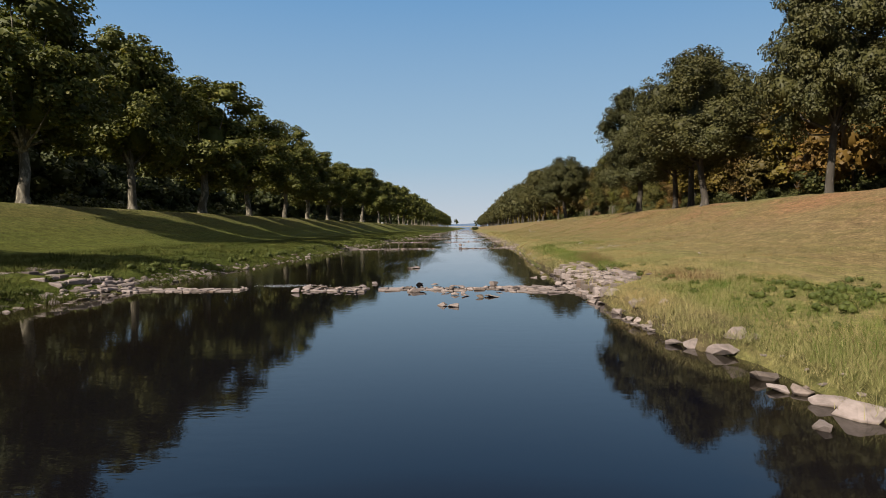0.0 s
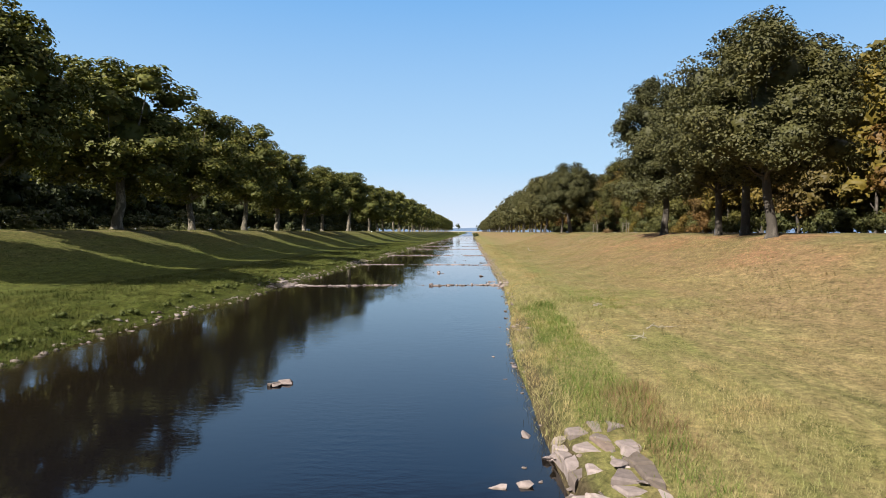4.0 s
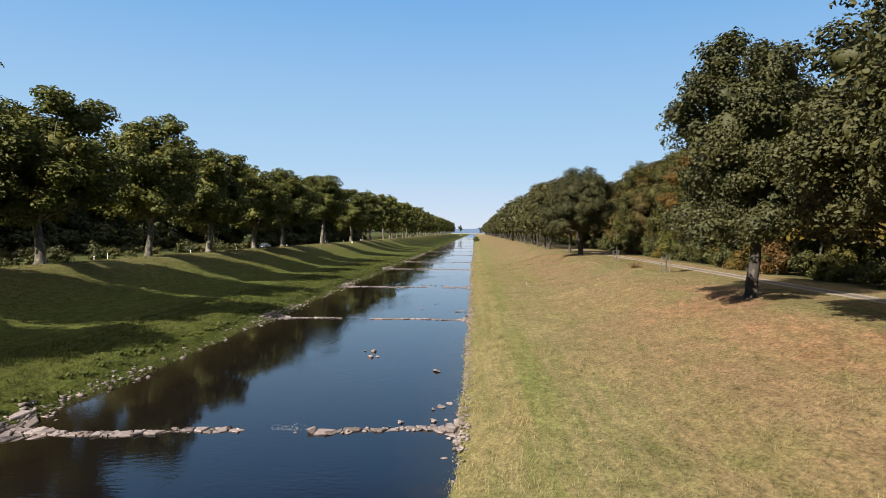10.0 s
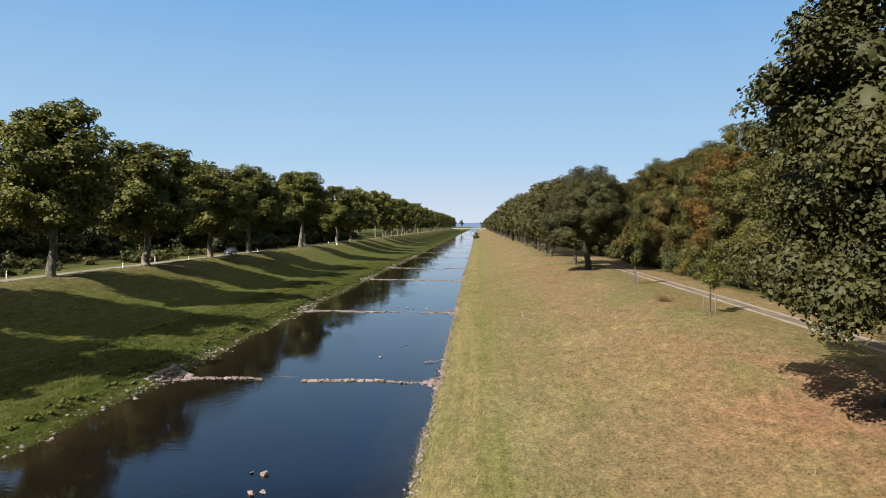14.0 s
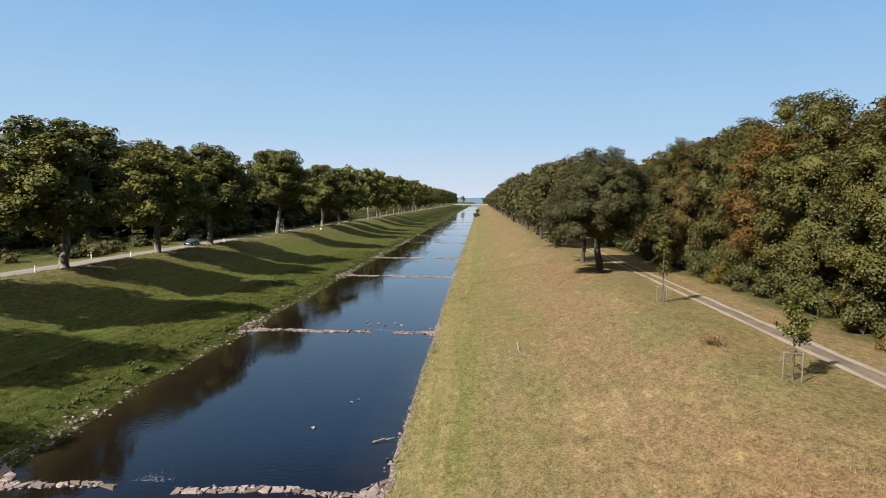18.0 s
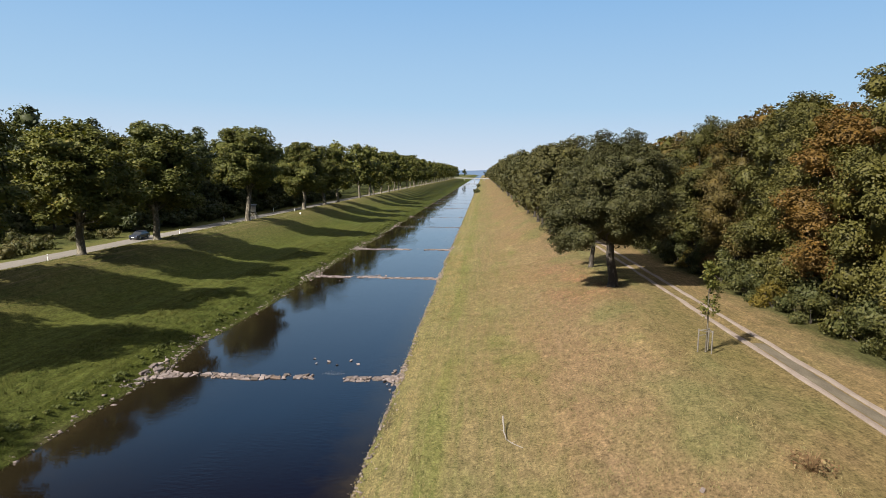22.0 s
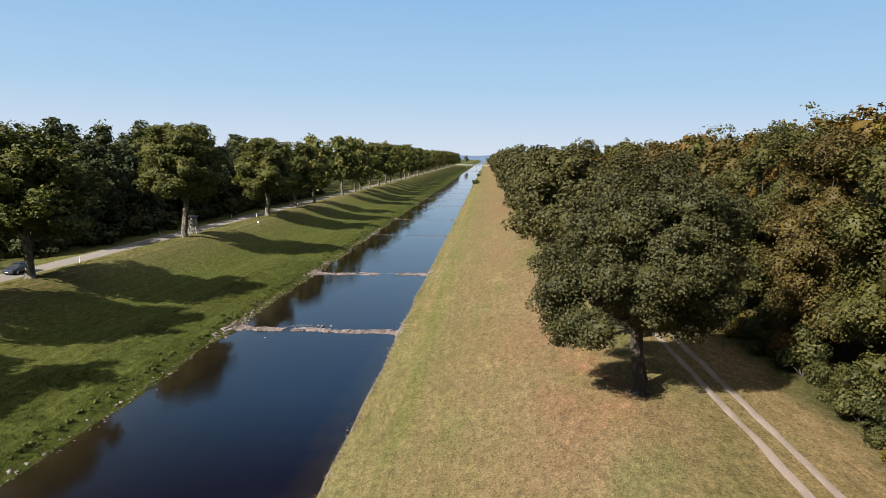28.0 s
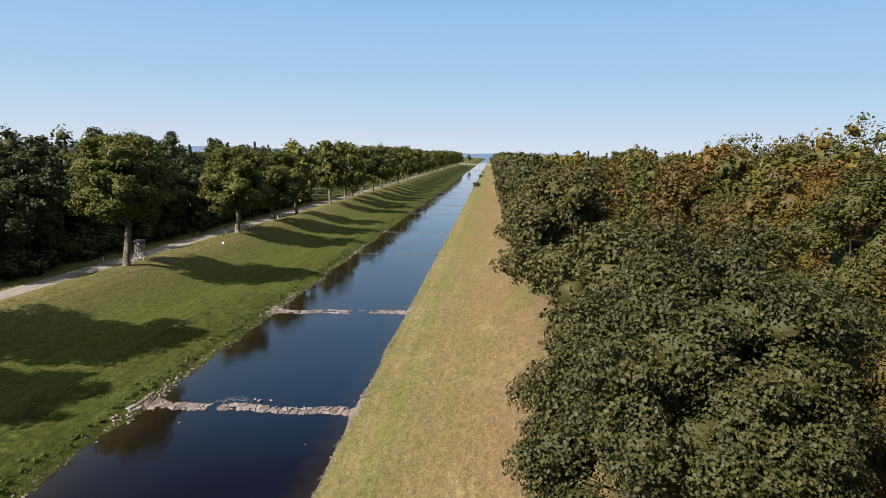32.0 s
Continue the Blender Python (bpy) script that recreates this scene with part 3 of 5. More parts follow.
def edge_shift(x, y):
    """The water's edge wanders a little on the left bank and hardly on the right."""
    w = math.sin(y * 0.21) * 0.25 + noise.noise((0.0, y * 0.15, 1.3)) * 0.7
    if -22 < x < -12:
        return w * (1 - abs(x + 16.5) / 5.5)
    if 2 < x < 9:
        base = float(np.interp(y, (0, 12.8, 13.6, 14.4, 16, 20, 25, 30, 48, 58, 72, 96, 135, 180, 220), (0.3, 0.25, -0.1, -0.75, -0.7, -0.6, -0.7, -0.6, -0.9, 0.0, 0.5, 0.8, 0.7, 0.5, 0.35)))
        return (noise.noise((5.0, y * 0.12, 9.3)) * 0.3 + base) * (1 - abs(x - 5.4) / 3.6)
    return 0.0


def ground_z(x, y):
    return float(np.interp(x - edge_shift(x, y), PX, PZ)) + rough(x, y)


def build_ground():
    xs = [-4500, -1500, -500, -200, -110] + list(np.arange(-80, -45, 2.5)) + list(np.arange(-45, -26, 1.0)) + list(np.arange(-26, -12.5, 0.45)) \
        + list(np.arange(-12, 2, 2.0)) + list(np.arange(2, 10, 0.4)) + list(np.arange(10, 38, 0.9)) + [40, 45, 55, 70, 110, 200, 500, 1500, 4500]
    ys = [-4500, -1000, -300, -120, -60] + list(np.arange(-40, 270, 0.9)) + list(np.arange(270, 500, 3.0)) + list(np.arange(500, 1400, 15.0)) + [1600, 2200, 3200, 4600]
    nx = len(xs)
    v = np.array([(x, y, ground_z(x, y)) for y in ys for x in xs])
    i = np.arange(len(ys) - 1)[:, None] * nx + np.arange(nx - 1)[None, :]
    i = i.ravel()
    q = np.column_stack([i, i + 1, i + nx + 1, i + nx])
    g = new("ground", nmesh("ground", v, [q], M_GROUND, True))
    tagged(g, "grassy canal banks, green on one side and dry straw on the other", "ground", "", "structure")


build_ground()


def sheet(name, xs, ys, zf, mat):
    nx = len(xs)
    v = np.array([(x, y, zf(x, y)) for y in ys for x in xs])
    i = (np.arange(len(ys) - 1)[:, None] * nx + np.arange(nx - 1)[None, :]).ravel()
    return new(name, nmesh(name, v, [np.column_stack([i, i + 1, i + nx + 1, i + nx])], mat, True))


tagged(sheet("water", [-18.5, -10, 0, 8], [-4400, -200, 0, 300, 800, 4590], lambda x, y: 0.0, M_WATER), "dark blue canal water with a light ripple", "water", "", "structure")


def strip(name, x0, x1, y0, y1, step, lift, mat, wob, label, across=4):
    ys = np.arange(y0, y1 + step, step)
    blocks_x = np.linspace(0, 1, across)

    def z(x, y):
        return ground_z(x, y) + lift
    rows = []
    for y in ys:
        a = x0 + noise.noise((x0, y * 0.25, 2.0)) * wob
        b = x1 + noise.noise((x1, y * 0.25, 5.0)) * wob
        for k in blocks_x:
            xx = a + (b - a) * k
            rows.append((xx, y, z(xx, y) + (0 if 0 < k < 1 else -lift * 1.5)))
    nx = across
    i = (np.arange(len(ys) - 1)[:, None] * nx + np.arange(nx - 1)[None, :]).ravel()
    return tagged(new(name, nmesh(name, rows, [np.column_stack([i, i + 1, i + nx + 1, i + nx])], mat, True)), label, "road", "", "structure")


strip("road", -51.9, -47.2, -40, 1300, 2.0, 0.05, M_ROAD, 0.2, "pale narrow asphalt road on the levee beside plane trees")
strip("track_rut_1", 32.5, 33.22, -40, 420, 0.9, 0.035, M_TRACK, 0.16, "pale gravel wheel rut of a farm track")
strip("track_middle", 33.1, 34.25, -40, 158, 0.9, 0.02, M_TRACK_MID, 0.1, "brown worn gravel between the wheel ruts of a farm track")
strip("track_rut_2", 34.12, 34.86, -40, 420, 0.9, 0.035, M_TRACK, 0.16, "pale gravel wheel rut of a farm track")


# ---- trees along the canal ----
PLANE_LABEL = "large plane tree with mottled bark and full green crown"
OAK_LABEL = "mature oak tree with dark green crown on the dry bank"
PLANES, OAKS = "plane trees along the road", "oak trees on the right bank"
planes = [make_tree("plane_tree", 11 + k, 22.6, 7.5, 3.6, M_BARK_P, M_PLANE, 20000, 0.44, 26, 0.48, 16, PLANE_LABEL, PLANES, per=9, lean=0.55) for k in range(3)]
planes_high = [make_tree("plane_tree", 19, 22.6, 7.2, 5.2, M_BARK_P, M_PLANE, 24000, 0.44, 24, 0.5, 16, PLANE_LABEL, PLANES, small=0.26, large=0.42)]
planes_far = [make_tree("plane_tree", 51 + k, 22.6, 7.2, 3.0, M_BARK_P, M_PLANE, 2500, 0.95, 18, 0.48, 4, PLANE_LABEL, PLANES, per=8, small=0.28, large=0.42) for k in range(3)]
oaks_near = [make_tree("oak_tree", 41 + k, 19.6, 6.9, 4.4, M_BARK_O, M_OAK, 34000, 0.28, 26, 0.38, 18, OAK_LABEL, OAKS, per=10, belly=0.4, lean=0.5) for k in range(2)]
oak_tall = [make_tree("oak_tree", 47, 19.4, 6.2, 3.2, M_BARK_O, M_OAK, 46000, 0.25, 26, 0.42, 20, OAK_LABEL, OAKS, per=11, belly=0.42, lean=0.35,
                      extra=((-2.6, 0.3, 17.2, 1.7), (-4.4, -0.6, 14.6, 1.5), (-1.2, 0.5, 18.4, 1.2), (-5.4, 0.4, 13.2, 1.0), (-4.3, -3.6, 4.9, 1.7), (-5.2, -1.2, 5.8, 1.5), (-2.2, -5.2, 5.2, 1.6), (-4.6, 1.8, 5.6, 1.5)))]
oak_broad = [make_tree("oak_tree", 48, 17.9, 6.9, 4.2, M_BARK_O, M_OAK, 88000, 0.2, 32, 0.52, 24, OAK_LABEL, OAKS, per=11, belly=0.5, lean=0.5, small=0.22, large=0.36,
                       extra=((-6.0, -0.4, 6.6, 2.0), (-5.4, -3.0, 6.2, 1.8), (-6.3, 1.5, 9.4, 1.9), (-6.0, -1.8, 5.0, 1.3), (-4.0, -4.4, 6.0, 1.6), (-6.6, -2.0, 8.4, 1.6)))]
oaks = [make_tree("oak_tree", 31 + k, 19.6, 7.6, 3.2, M_BARK_O, M_OAK, 15000, 0.44, 28, 0.38, 12, OAK_LABEL, OAKS, per=9, lean=0.5) for k in range(3)]
oaks_far = [make_tree("oak_tree", 61 + k, 19.4, 7.4, 2.8, M_BARK_O, M_OAK, 2200, 0.95, 18, 0.38, 3, OAK_LABEL, OAKS, per=8, small=0.28, large=0.42) for k in range(3)]

rt = random.Random(5)


def row_of(kinds, spots, smin=0.94, smax=1.07, turn=None):
    """Places copies of the kinds in turn at (x, y, size) or (x, y, size, height in metres)."""
    used = set()
    for i, (x, y, s, *high) in enumerate(spots):
        src = kinds[i % len(kinds)]
        s = s * rt.uniform(smin, smax)
        tall = rt.uniform(0.96, 1.05)
        if high:
            top = max(v.co.z for o in src.children for v in o.data.vertices)
            tall = high[0] * 1.02 / (top * s)
        m = place(src, x, y, ground_z(x, y) - 0.05, rt.uniform(0, 6.28) if turn is None else turn, s, tall)
        if src.name in used:
            copy_thing(src, m)
        else:
            used.add(src.name)
            src.matrix_basis = m


LEFT = [(14, 21.5), (60, 21.5), (80, 22.3), (101.2, 21.2), (123.5, 20.8), (147.4, 21.6), (170.5, 18.9), (194.2, 19.4), (214.3, 19.8), (257.6, 22.2), (305.3, 20.4), (331, 21.0)]
WIDE = {14: 1.25, 60: 1.15, 80: 1.1, 101.2: 1.12, 214.3: 1.1, 257.6: 1.26, 305.3: 1.02}
row_of(planes, [(-43.5 + rt.uniform(-0.3, 0.3), y, WIDE.get(y, 1.03), h) for y, h in LEFT if y != 257.6], 0.97, 1.04)
row_of(planes_high, [(-43.5, 257.6, 1.2, 22.2)], 1.0, 1.0)
# the trees at -30 and -8 stay unseen, added only for their shadows
row_of(planes_far, [(-43.5 + rt.uniform(-1, 1), y + rt.uniform(-2, 2), 1.0) for y in [-30, -8, 353.5, 397.5, 421, 437] + list(np.arange(462, 1400, 22.0))])
row_of(oaks_near, [(25.6, 70.6, 0.98, 16.8), (26.4, 77.2, 0.98, 18.2), (26.9, 84.5, 0.92, 18.9), (29.4, 53.5, 0.85, 22.0)], 0.99, 1.01)
row_of(oak_tall, [(26.4, 100.4, 1.0, 19.3)], 1.0, 1.0, 0.0)
row_of(oak_broad, [(27.6, 182.6, 1.0, 17.8)], 1.0, 1.0, 0.0)
row_of(oaks, [(27.6, 197.4, 0.9, 16.2), (26.6, 229, 1.05, 19.8), (27.2, 246, 1.0, 18.5), (27.0, 263, 1.0, 18.8)])
row_of(oaks_far, [(28, 9, 1.0), (28, 31, 1.0)] + [(27.5 + rt.uniform(-0.5, 0.5), y, 1.0) for y in (279, 297, 314, 332, 350)] + [(27.5 + rt.uniform(-1, 1), y + rt.uniform(-3, 3), 1.05) for y in np.arange(367, 1400, 17.0)])

# ---- woods behind both rows ----
WOOD_R_LABEL = "woodland tree turning brown and olive in early autumn"
WOOD_L_LABEL = "tall dark green woodland tree behind the road"
EDGE_R, EDGE_L = "woodland edge right", "woodland edge left"
woods_n = [make_tree("woodland_tree", 171 + k, 20.8, 5.9, 0.8, M_BARK_O, M_WOOD_R, 36000, 0.245, 28, 0.22, 14, WOOD_R_LABEL, EDGE_R, per=9, flat=0.6, upward=0.6, fill=0.8, small=0.26, large=0.42) for k in range(4)]
woods_m = [make_tree("woodland_tree", 181 + k, 20.8, 5.9, 2.4, M_BARK_O, M_WOOD_R, 8500, 0.46, 23, 0.22, 7, WOOD_R_LABEL, EDGE_R, per=11, flat=0.62, upward=0.55, fill=0.8, small=0.28, large=0.42) for k in range(4)]
woods_r = [make_tree("woodland_tree", 71 + k, 20.8, 5.9, 1.2, M_BARK_O, M_WOOD_R, 2900, 0.7, 18, 0.22, 5, WOOD_R_LABEL, EDGE_R, per=9, flat=0.65, upward=0.5, small=0.28, large=0.44) for k in range(4)]
woods_rb = [make_tree("woodland_tree", 76 + k, 21.5, 6.8, 7.0, M_BARK_O, M_WOOD_R, 1400, 1.0, 14, 0.22, 2, WOOD_R_LABEL, EDGE_R, per=7, upward=0.5, small=0.3, large=0.44) for k in range(4)]
woods_l = [make_tree("woodland_tree", 81 + k, 22.0, 7.0, 0.8, M_BARK_O, M_WOOD_L, 2000, 0.85, 18, 0.22, 3, WOOD_L_LABEL, EDGE_L, per=8, small=0.28, large=0.44) for k in range(4)]
nearest, middle = [], []
front, back = [], []
for r, x in enumerate((44.2, 52.5, 63.0)):
    for y in np.arange(22, 400, 8.5 if r < 2 else 10.5):
        low = 0.92 if y < 115 else 1.0
        (nearest if r == 0 and 124 < y < 215 else middle if (r == 0 and 100 < y < 250) or (r == 1 and 130 < y < 225) or (r == 2 and 160 < y < 230) else front if r == 0 or (r == 1 and y > 120) else back).append((x + rt.uniform(-2.0, 2.2), y + rt.uniform(-2.5, 2.5), (rt.uniform(0.9, 1.07) + 0.09 * r) * low * (1.0 if y < 205 else 0.91)))
row_of(woods_n, nearest)
row_of(woods_m, middle)
row_of(woods_r, front)
row_of(woods_rb, back)
spots = []
for r, x in enumerate((-64.0, -74.0, -85.0)):
    for y in np.arange(30, 420, 8.8):
        xx = x + rt.uniform(-2.5, 2.5) - (19 if 96 < y < 225 else 0)
        spots.append((xx, y + rt.uniform(-3, 3), rt.uniform(0.89, 1.0) + 0.03 * r))
row_of(woods_l, spots)


def make_shrub(name, seed, rx, h, leaf, count, size, label, group, category="shrub"):
    rng = np.random.default_rng(seed)
    cl = [(rng.normal() * rx * 0.45, rng.normal() * rx * 0.45, h * rng.uniform(0.15, 0.75), rng.uniform(0.3, 0.5) * rx) for _ in range(9)]
    root = tagged(new(name), label, category, group)
    cv, cp = clump_crown(rng, cl, count, size)
    child("foliage", nmesh("foliage", cv, cp, leaf), root)
    stems = join([tube([(rng.normal() * 0.15, rng.normal() * 0.15, -0.2), (c[0] * 0.5, c[1] * 0.5, c[2] * 0.5), c[:3]], [0.05, 0.04, 0.015], 5) for c in cl[:5]])
    child("trunk", nmesh("trunk", *stems, M_BARK_O), root)
    return root


edge_shrubs = [make_shrub("edge_shrub", 91 + k, 2.3, 4.6, M_SHRUB, 620, 0.42, "leafy shrub closing the foot of the woodland edge", "shrubs at the woodland edge") for k in range(4)]
near_shrubs = [make_shrub("edge_shrub", 96 + k, 2.4, 5.0, M_WOOD_R if k < 1 else M_SHRUB, 2600, 0.26, "leafy shrub closing the foot of the woodland edge", "shrubs at the woodland edge") for k in range(3)]
row_of(near_shrubs, [(41.6 + rt.uniform(-1.0, 1.2), y + rt.uniform(-0.8, 0.8), rt.uniform(0.65, 1.1)) for y in np.arange(118, 214, 3.0)])
row_of(edge_shrubs, [(41.0 + rt.uniform(-1.2, 1.2) + (1.0 if y < 100 else 0), y + rt.uniform(-1, 1), rt.uniform(0.6, 1.05)) for y in list(np.arange(18, 117, 3.6)) + list(np.arange(215, 330, 3.6))] + [(47.5 + rt.uniform(-1.5, 1.5), y, rt.uniform(1.1, 1.5)) for y in np.arange(16, 140, 4.0)])
left_shrubs = [make_shrub("roadside_shrub", 101 + k, 2.6, 4.2, M_WOOD_L if k < 2 else M_SHRUB, 420, 0.6, "dark green shrub in the shade behind the road", "shrubs behind the road") for k in range(3)]
row_of(left_shrubs, [(-59.0 + rt.uniform(-1.5, 1.5), y + rt.uniform(-1, 1), rt.uniform(0.75, 1.2)) for y in list(np.arange(20, 112, 4.2)) + list(np.arange(236, 420, 4.2))] + [(-76.5 + rt.uniform(-1.5, 1.5), y, rt.uniform(1.0, 1.5)) for y in np.arange(98, 232, 3.6)] + [(-65.0 + rt.uniform(-1.5, 1.5), y, rt.uniform(1.2, 1.7)) for y in np.arange(238, 420, 4.0)])
clearing = [make_shrub("clearing_bush", 111 + k, 1.9, 2.0, M_SHRUB if k else M_DRYBUSH, 480, 0.3, "low green bush in the clearing beside the road", "bushes in the clearing") for k in range(3)]
row_of(clearing, [(rt.uniform(-72, -57), y + rt.uniform(-1, 1), rt.uniform(0.5, 1.2)) for y in np.arange(104, 238, 1.9)])


def far_woods(name, seed, xs, ys, mat, label, height, count=130, size=2.0):
    rng = np.random.default_rng(seed)
    blocks = []
    for x in xs:
        for y in ys:
            h = height * rng.uniform(0.82, 1.12)
            cl = crown_clumps(rng, 7.5, 2.0, h, 12 if count < 1000 else 30, 2.0 if count < 1000 else 1.2, 3.8 if count < 1000 else 2.4)
            v, p = clump_crown(rng, cl, count, size, core=0.36 if count > 1000 else 0.5)
            blocks.append((v + np.array([x + rng.uniform(-3, 3), y + rng.uniform(-4, 4), 4.8]), p))
    v, p = join(blocks)
    tagged(new(name, nmesh(name, v, p, mat)), label, "woods", "", "stuff")


far_woods("far_woods", 3, (-66, -80, -98), np.arange(425, 1280, 15.0), M_WOOD_L, "distant dark green woods beside the canal", 23)
far_woods("far_woods", 4, (44, 58, 74), np.arange(405, 1280, 15.0), M_WOOD_R, "distant olive and brown woods beside the canal", 22)
far_woods("far_woods", 5, (-104, -118), np.arange(40, 420, 15.0), M_WOOD_L, "dark green woods far behind the road", 27, 420, 1.0)
far_woods("far_woods", 6, (74, 84), np.arange(130, 330, 11.0), M_WOOD_R, "olive and brown woods behind the track", 27, 1300, 0.55)
far_woods("far_woods", 7, (92, 106), np.arange(60, 405, 15.0), M_WOOD_R, "olive and brown woods far behind the track", 29, 480, 0.95)

far_woods("far_woods", 8, np.arange(-420, -22, 15.0), (1500,), M_WOOD_L, "dark tree line closing the far end of the canal", 20)
far_woods("far_woods", 9, np.arange(20, 330, 15.0), (1490,), M_WOOD_L, "dark tree line closing the far end of the canal", 20)

# ---- stones, sills and rubble ----
def stone_mesh(seed, flat):
    """A chipped block with worn edges."""
    rng = np.random.default_rng(seed)
    bm = bmesh.new()
    for p in unit(rng.normal(size=(10, 3))) * rng.uniform(0.78, 1.05, (10, 1)):
        bm.verts.new((p[0] * 0.5, p[1] * 0.5 * rng.uniform(0.85, 1.0), max(-0.3, min(0.4, p[2] * 0.5)) * flat))
    got = bmesh.ops.convex_hull(bm, input=bm.verts)
    bmesh.ops.delete(bm, geom=[g for g in got["geom_interior"] if isinstance(g, bmesh.types.BMVert)], context="VERTS")
    bmesh.ops.dissolve_limit(bm, angle_limit=radians(14), verts=bm.verts, edges=bm.edges)
    bmesh.ops.bevel(bm, geom=list(bm.edges), offset=0.02, segments=1, affect="EDGES")
    for v in bm.verts:
        v.co += Vector(rng.normal(size=3) * 0.008)
    bmesh.ops.triangulate(bm, faces=bm.faces)
    me = bpy.data.meshes.new("stone")
    bm.to_mesh(me)
    bm.free()
    me.materials.append(M_STONE)
    return me


def plain_stone(seed, flat):
    """The same kind of block with few faces, for small rubble."""
    rng = np.random.default_rng(seed)
    bm = bmesh.new()
    for p in unit(rng.normal(size=(9, 3))) * rng.uniform(0.85, 1.0, (9, 1)):
        bm.verts.new((p[0] * 0.5, p[1] * 0.5, max(-0.3, min(0.36, p[2] * 0.5)) * flat))
    got = bmesh.ops.convex_hull(bm, input=bm.verts)
    bmesh.ops.delete(bm, geom=[g for g in got["geom_interior"] if isinstance(g, bmesh.types.BMVert)], context="VERTS")
    me = bpy.data.meshes.new("stone")
    bm.to_mesh(me)
    bm.free()
    return me


RUBBLE = [plain_stone(240 + k, 0.6 + 0.06 * (k % 6)) for k in range(12)]
STONES = [stone_mesh(200 + k, 0.5 + 0.06 * (k % 6)) for k in range(12)]
rs = random.Random(8)


def stone(parent, x, y, z, size, tilt=0.25, origin=(0, 0, 0), flat=1.0):
    ob = new("stone", STONES[rs.randrange(12)])
    ob.parent = parent
    sx = size * rs.uniform(0.8, 1.35)
    ob.matrix_basis = Matrix.LocRotScale((x - origin[0], y - origin[1], z - origin[2]), Euler((rs.uniform(-tilt, tilt), rs.uniform(-tilt, tilt), rs.uniform(0, 6.28))), (sx, size, size * flat * rs.uniform(0.8, 1.1)))
    return ob


def stones_joined(name, rows, parent=None, label=""):
    """Many stones, (x, y, z, size) rows, in one mesh."""
    blocks = []
    base = []
    for me in RUBBLE:
        v = np.array([p.co[:] for p in me.vertices])
        f = [np.array([list(p.vertices)]) for p in me.polygons]
        base.append((v, f))
    for x, y, z, s in rows:
        v, f = base[rs.randrange(12)]
        m = np.array(Euler((rs.uniform(-0.3, 0.3), rs.uniform(-0.3, 0.3), rs.uniform(0, 6.28))).to_matrix())
        blocks.append(((v * s * np.array([rs.uniform(0.8, 1.5), 1, rs.uniform(0.55, 0.95)])) @ m.T + np.array([x, y, z]), f))
    v, p = join(blocks)
    tri = [a for a in p if a.shape[1] == 3]
    oth = [a for a in p if a.shape[1] != 3]
    ob = new(name, nmesh(name, v, ([np.concatenate(tri)] if tri else []) + oth, M_STONE))
    if parent:
        ob.parent = parent
    ob["kind"] = "stuff"
    if label:
        ob["label"] = label
    return ob


M_FOAM = plain_material("white_water", (0.10, 0.11, 0.12), (0.22, 0.23, 0.24), 5.0, 0.3)


def foam_mesh(seed, length, width):
    rng = np.random.default_rng(seed)
    blocks = []
    for _ in range(130):
        cx, cy = rng.normal() * length * 0.3, abs(rng.normal()) * width * 0.55
        r = rng.uniform(0.005, 0.02) * (1.2 - 0.5 * min(1.0, cy / width))
        v, f = ICO1
        blocks.append((v * np.array([r * rng.uniform(0.8, 2.6), r * rng.uniform(1.0, 3.5), r * 0.5]) * (1 + rng.normal(size=(len(v), 1)) * 0.25) + np.array([cx, cy, 0.004]), [f]))
    return nmesh("white_water", *join(blocks), M_FOAM, True)


def slab(root, o, ring, top, depth):
    """One flat quarried block: an uneven ring of corners, a worn upper edge, and sides that go down into the bed."""
    n = len(ring)
    cx, cy = sum(p[0] for p in ring) / n, sum(p[1] for p in ring) / n
    tx, ty = rs.uniform(-0.09, 0.09), rs.uniform(-0.1, 0.1)
    v = []
    for shrink, z in ((0.84, 0.0), (1.0, -0.045), (1.03, -depth)):
        for x, y in ring:
            px, py = cx + (x - cx) * shrink, cy + (y - cy) * shrink
            v.append((px - cx, py - cy, z + ((px - cx) * tx + (py - cy) * ty if z > -0.1 else 0)))
    q = [(k * n + i, (k + 1) * n + i, (k + 1) * n + (i + 1) % n, k * n + (i + 1) % n) for k in range(2) for i in range(n)]
    me = bpy.data.meshes.new("stone")
    me.from_pydata(v, [], [tuple(range(n))] + q)
    me.materials.append(M_STONE)
    ob = child("stone", me, root)
    ob.location = (cx - o[0], cy - o[1], top - o[2])


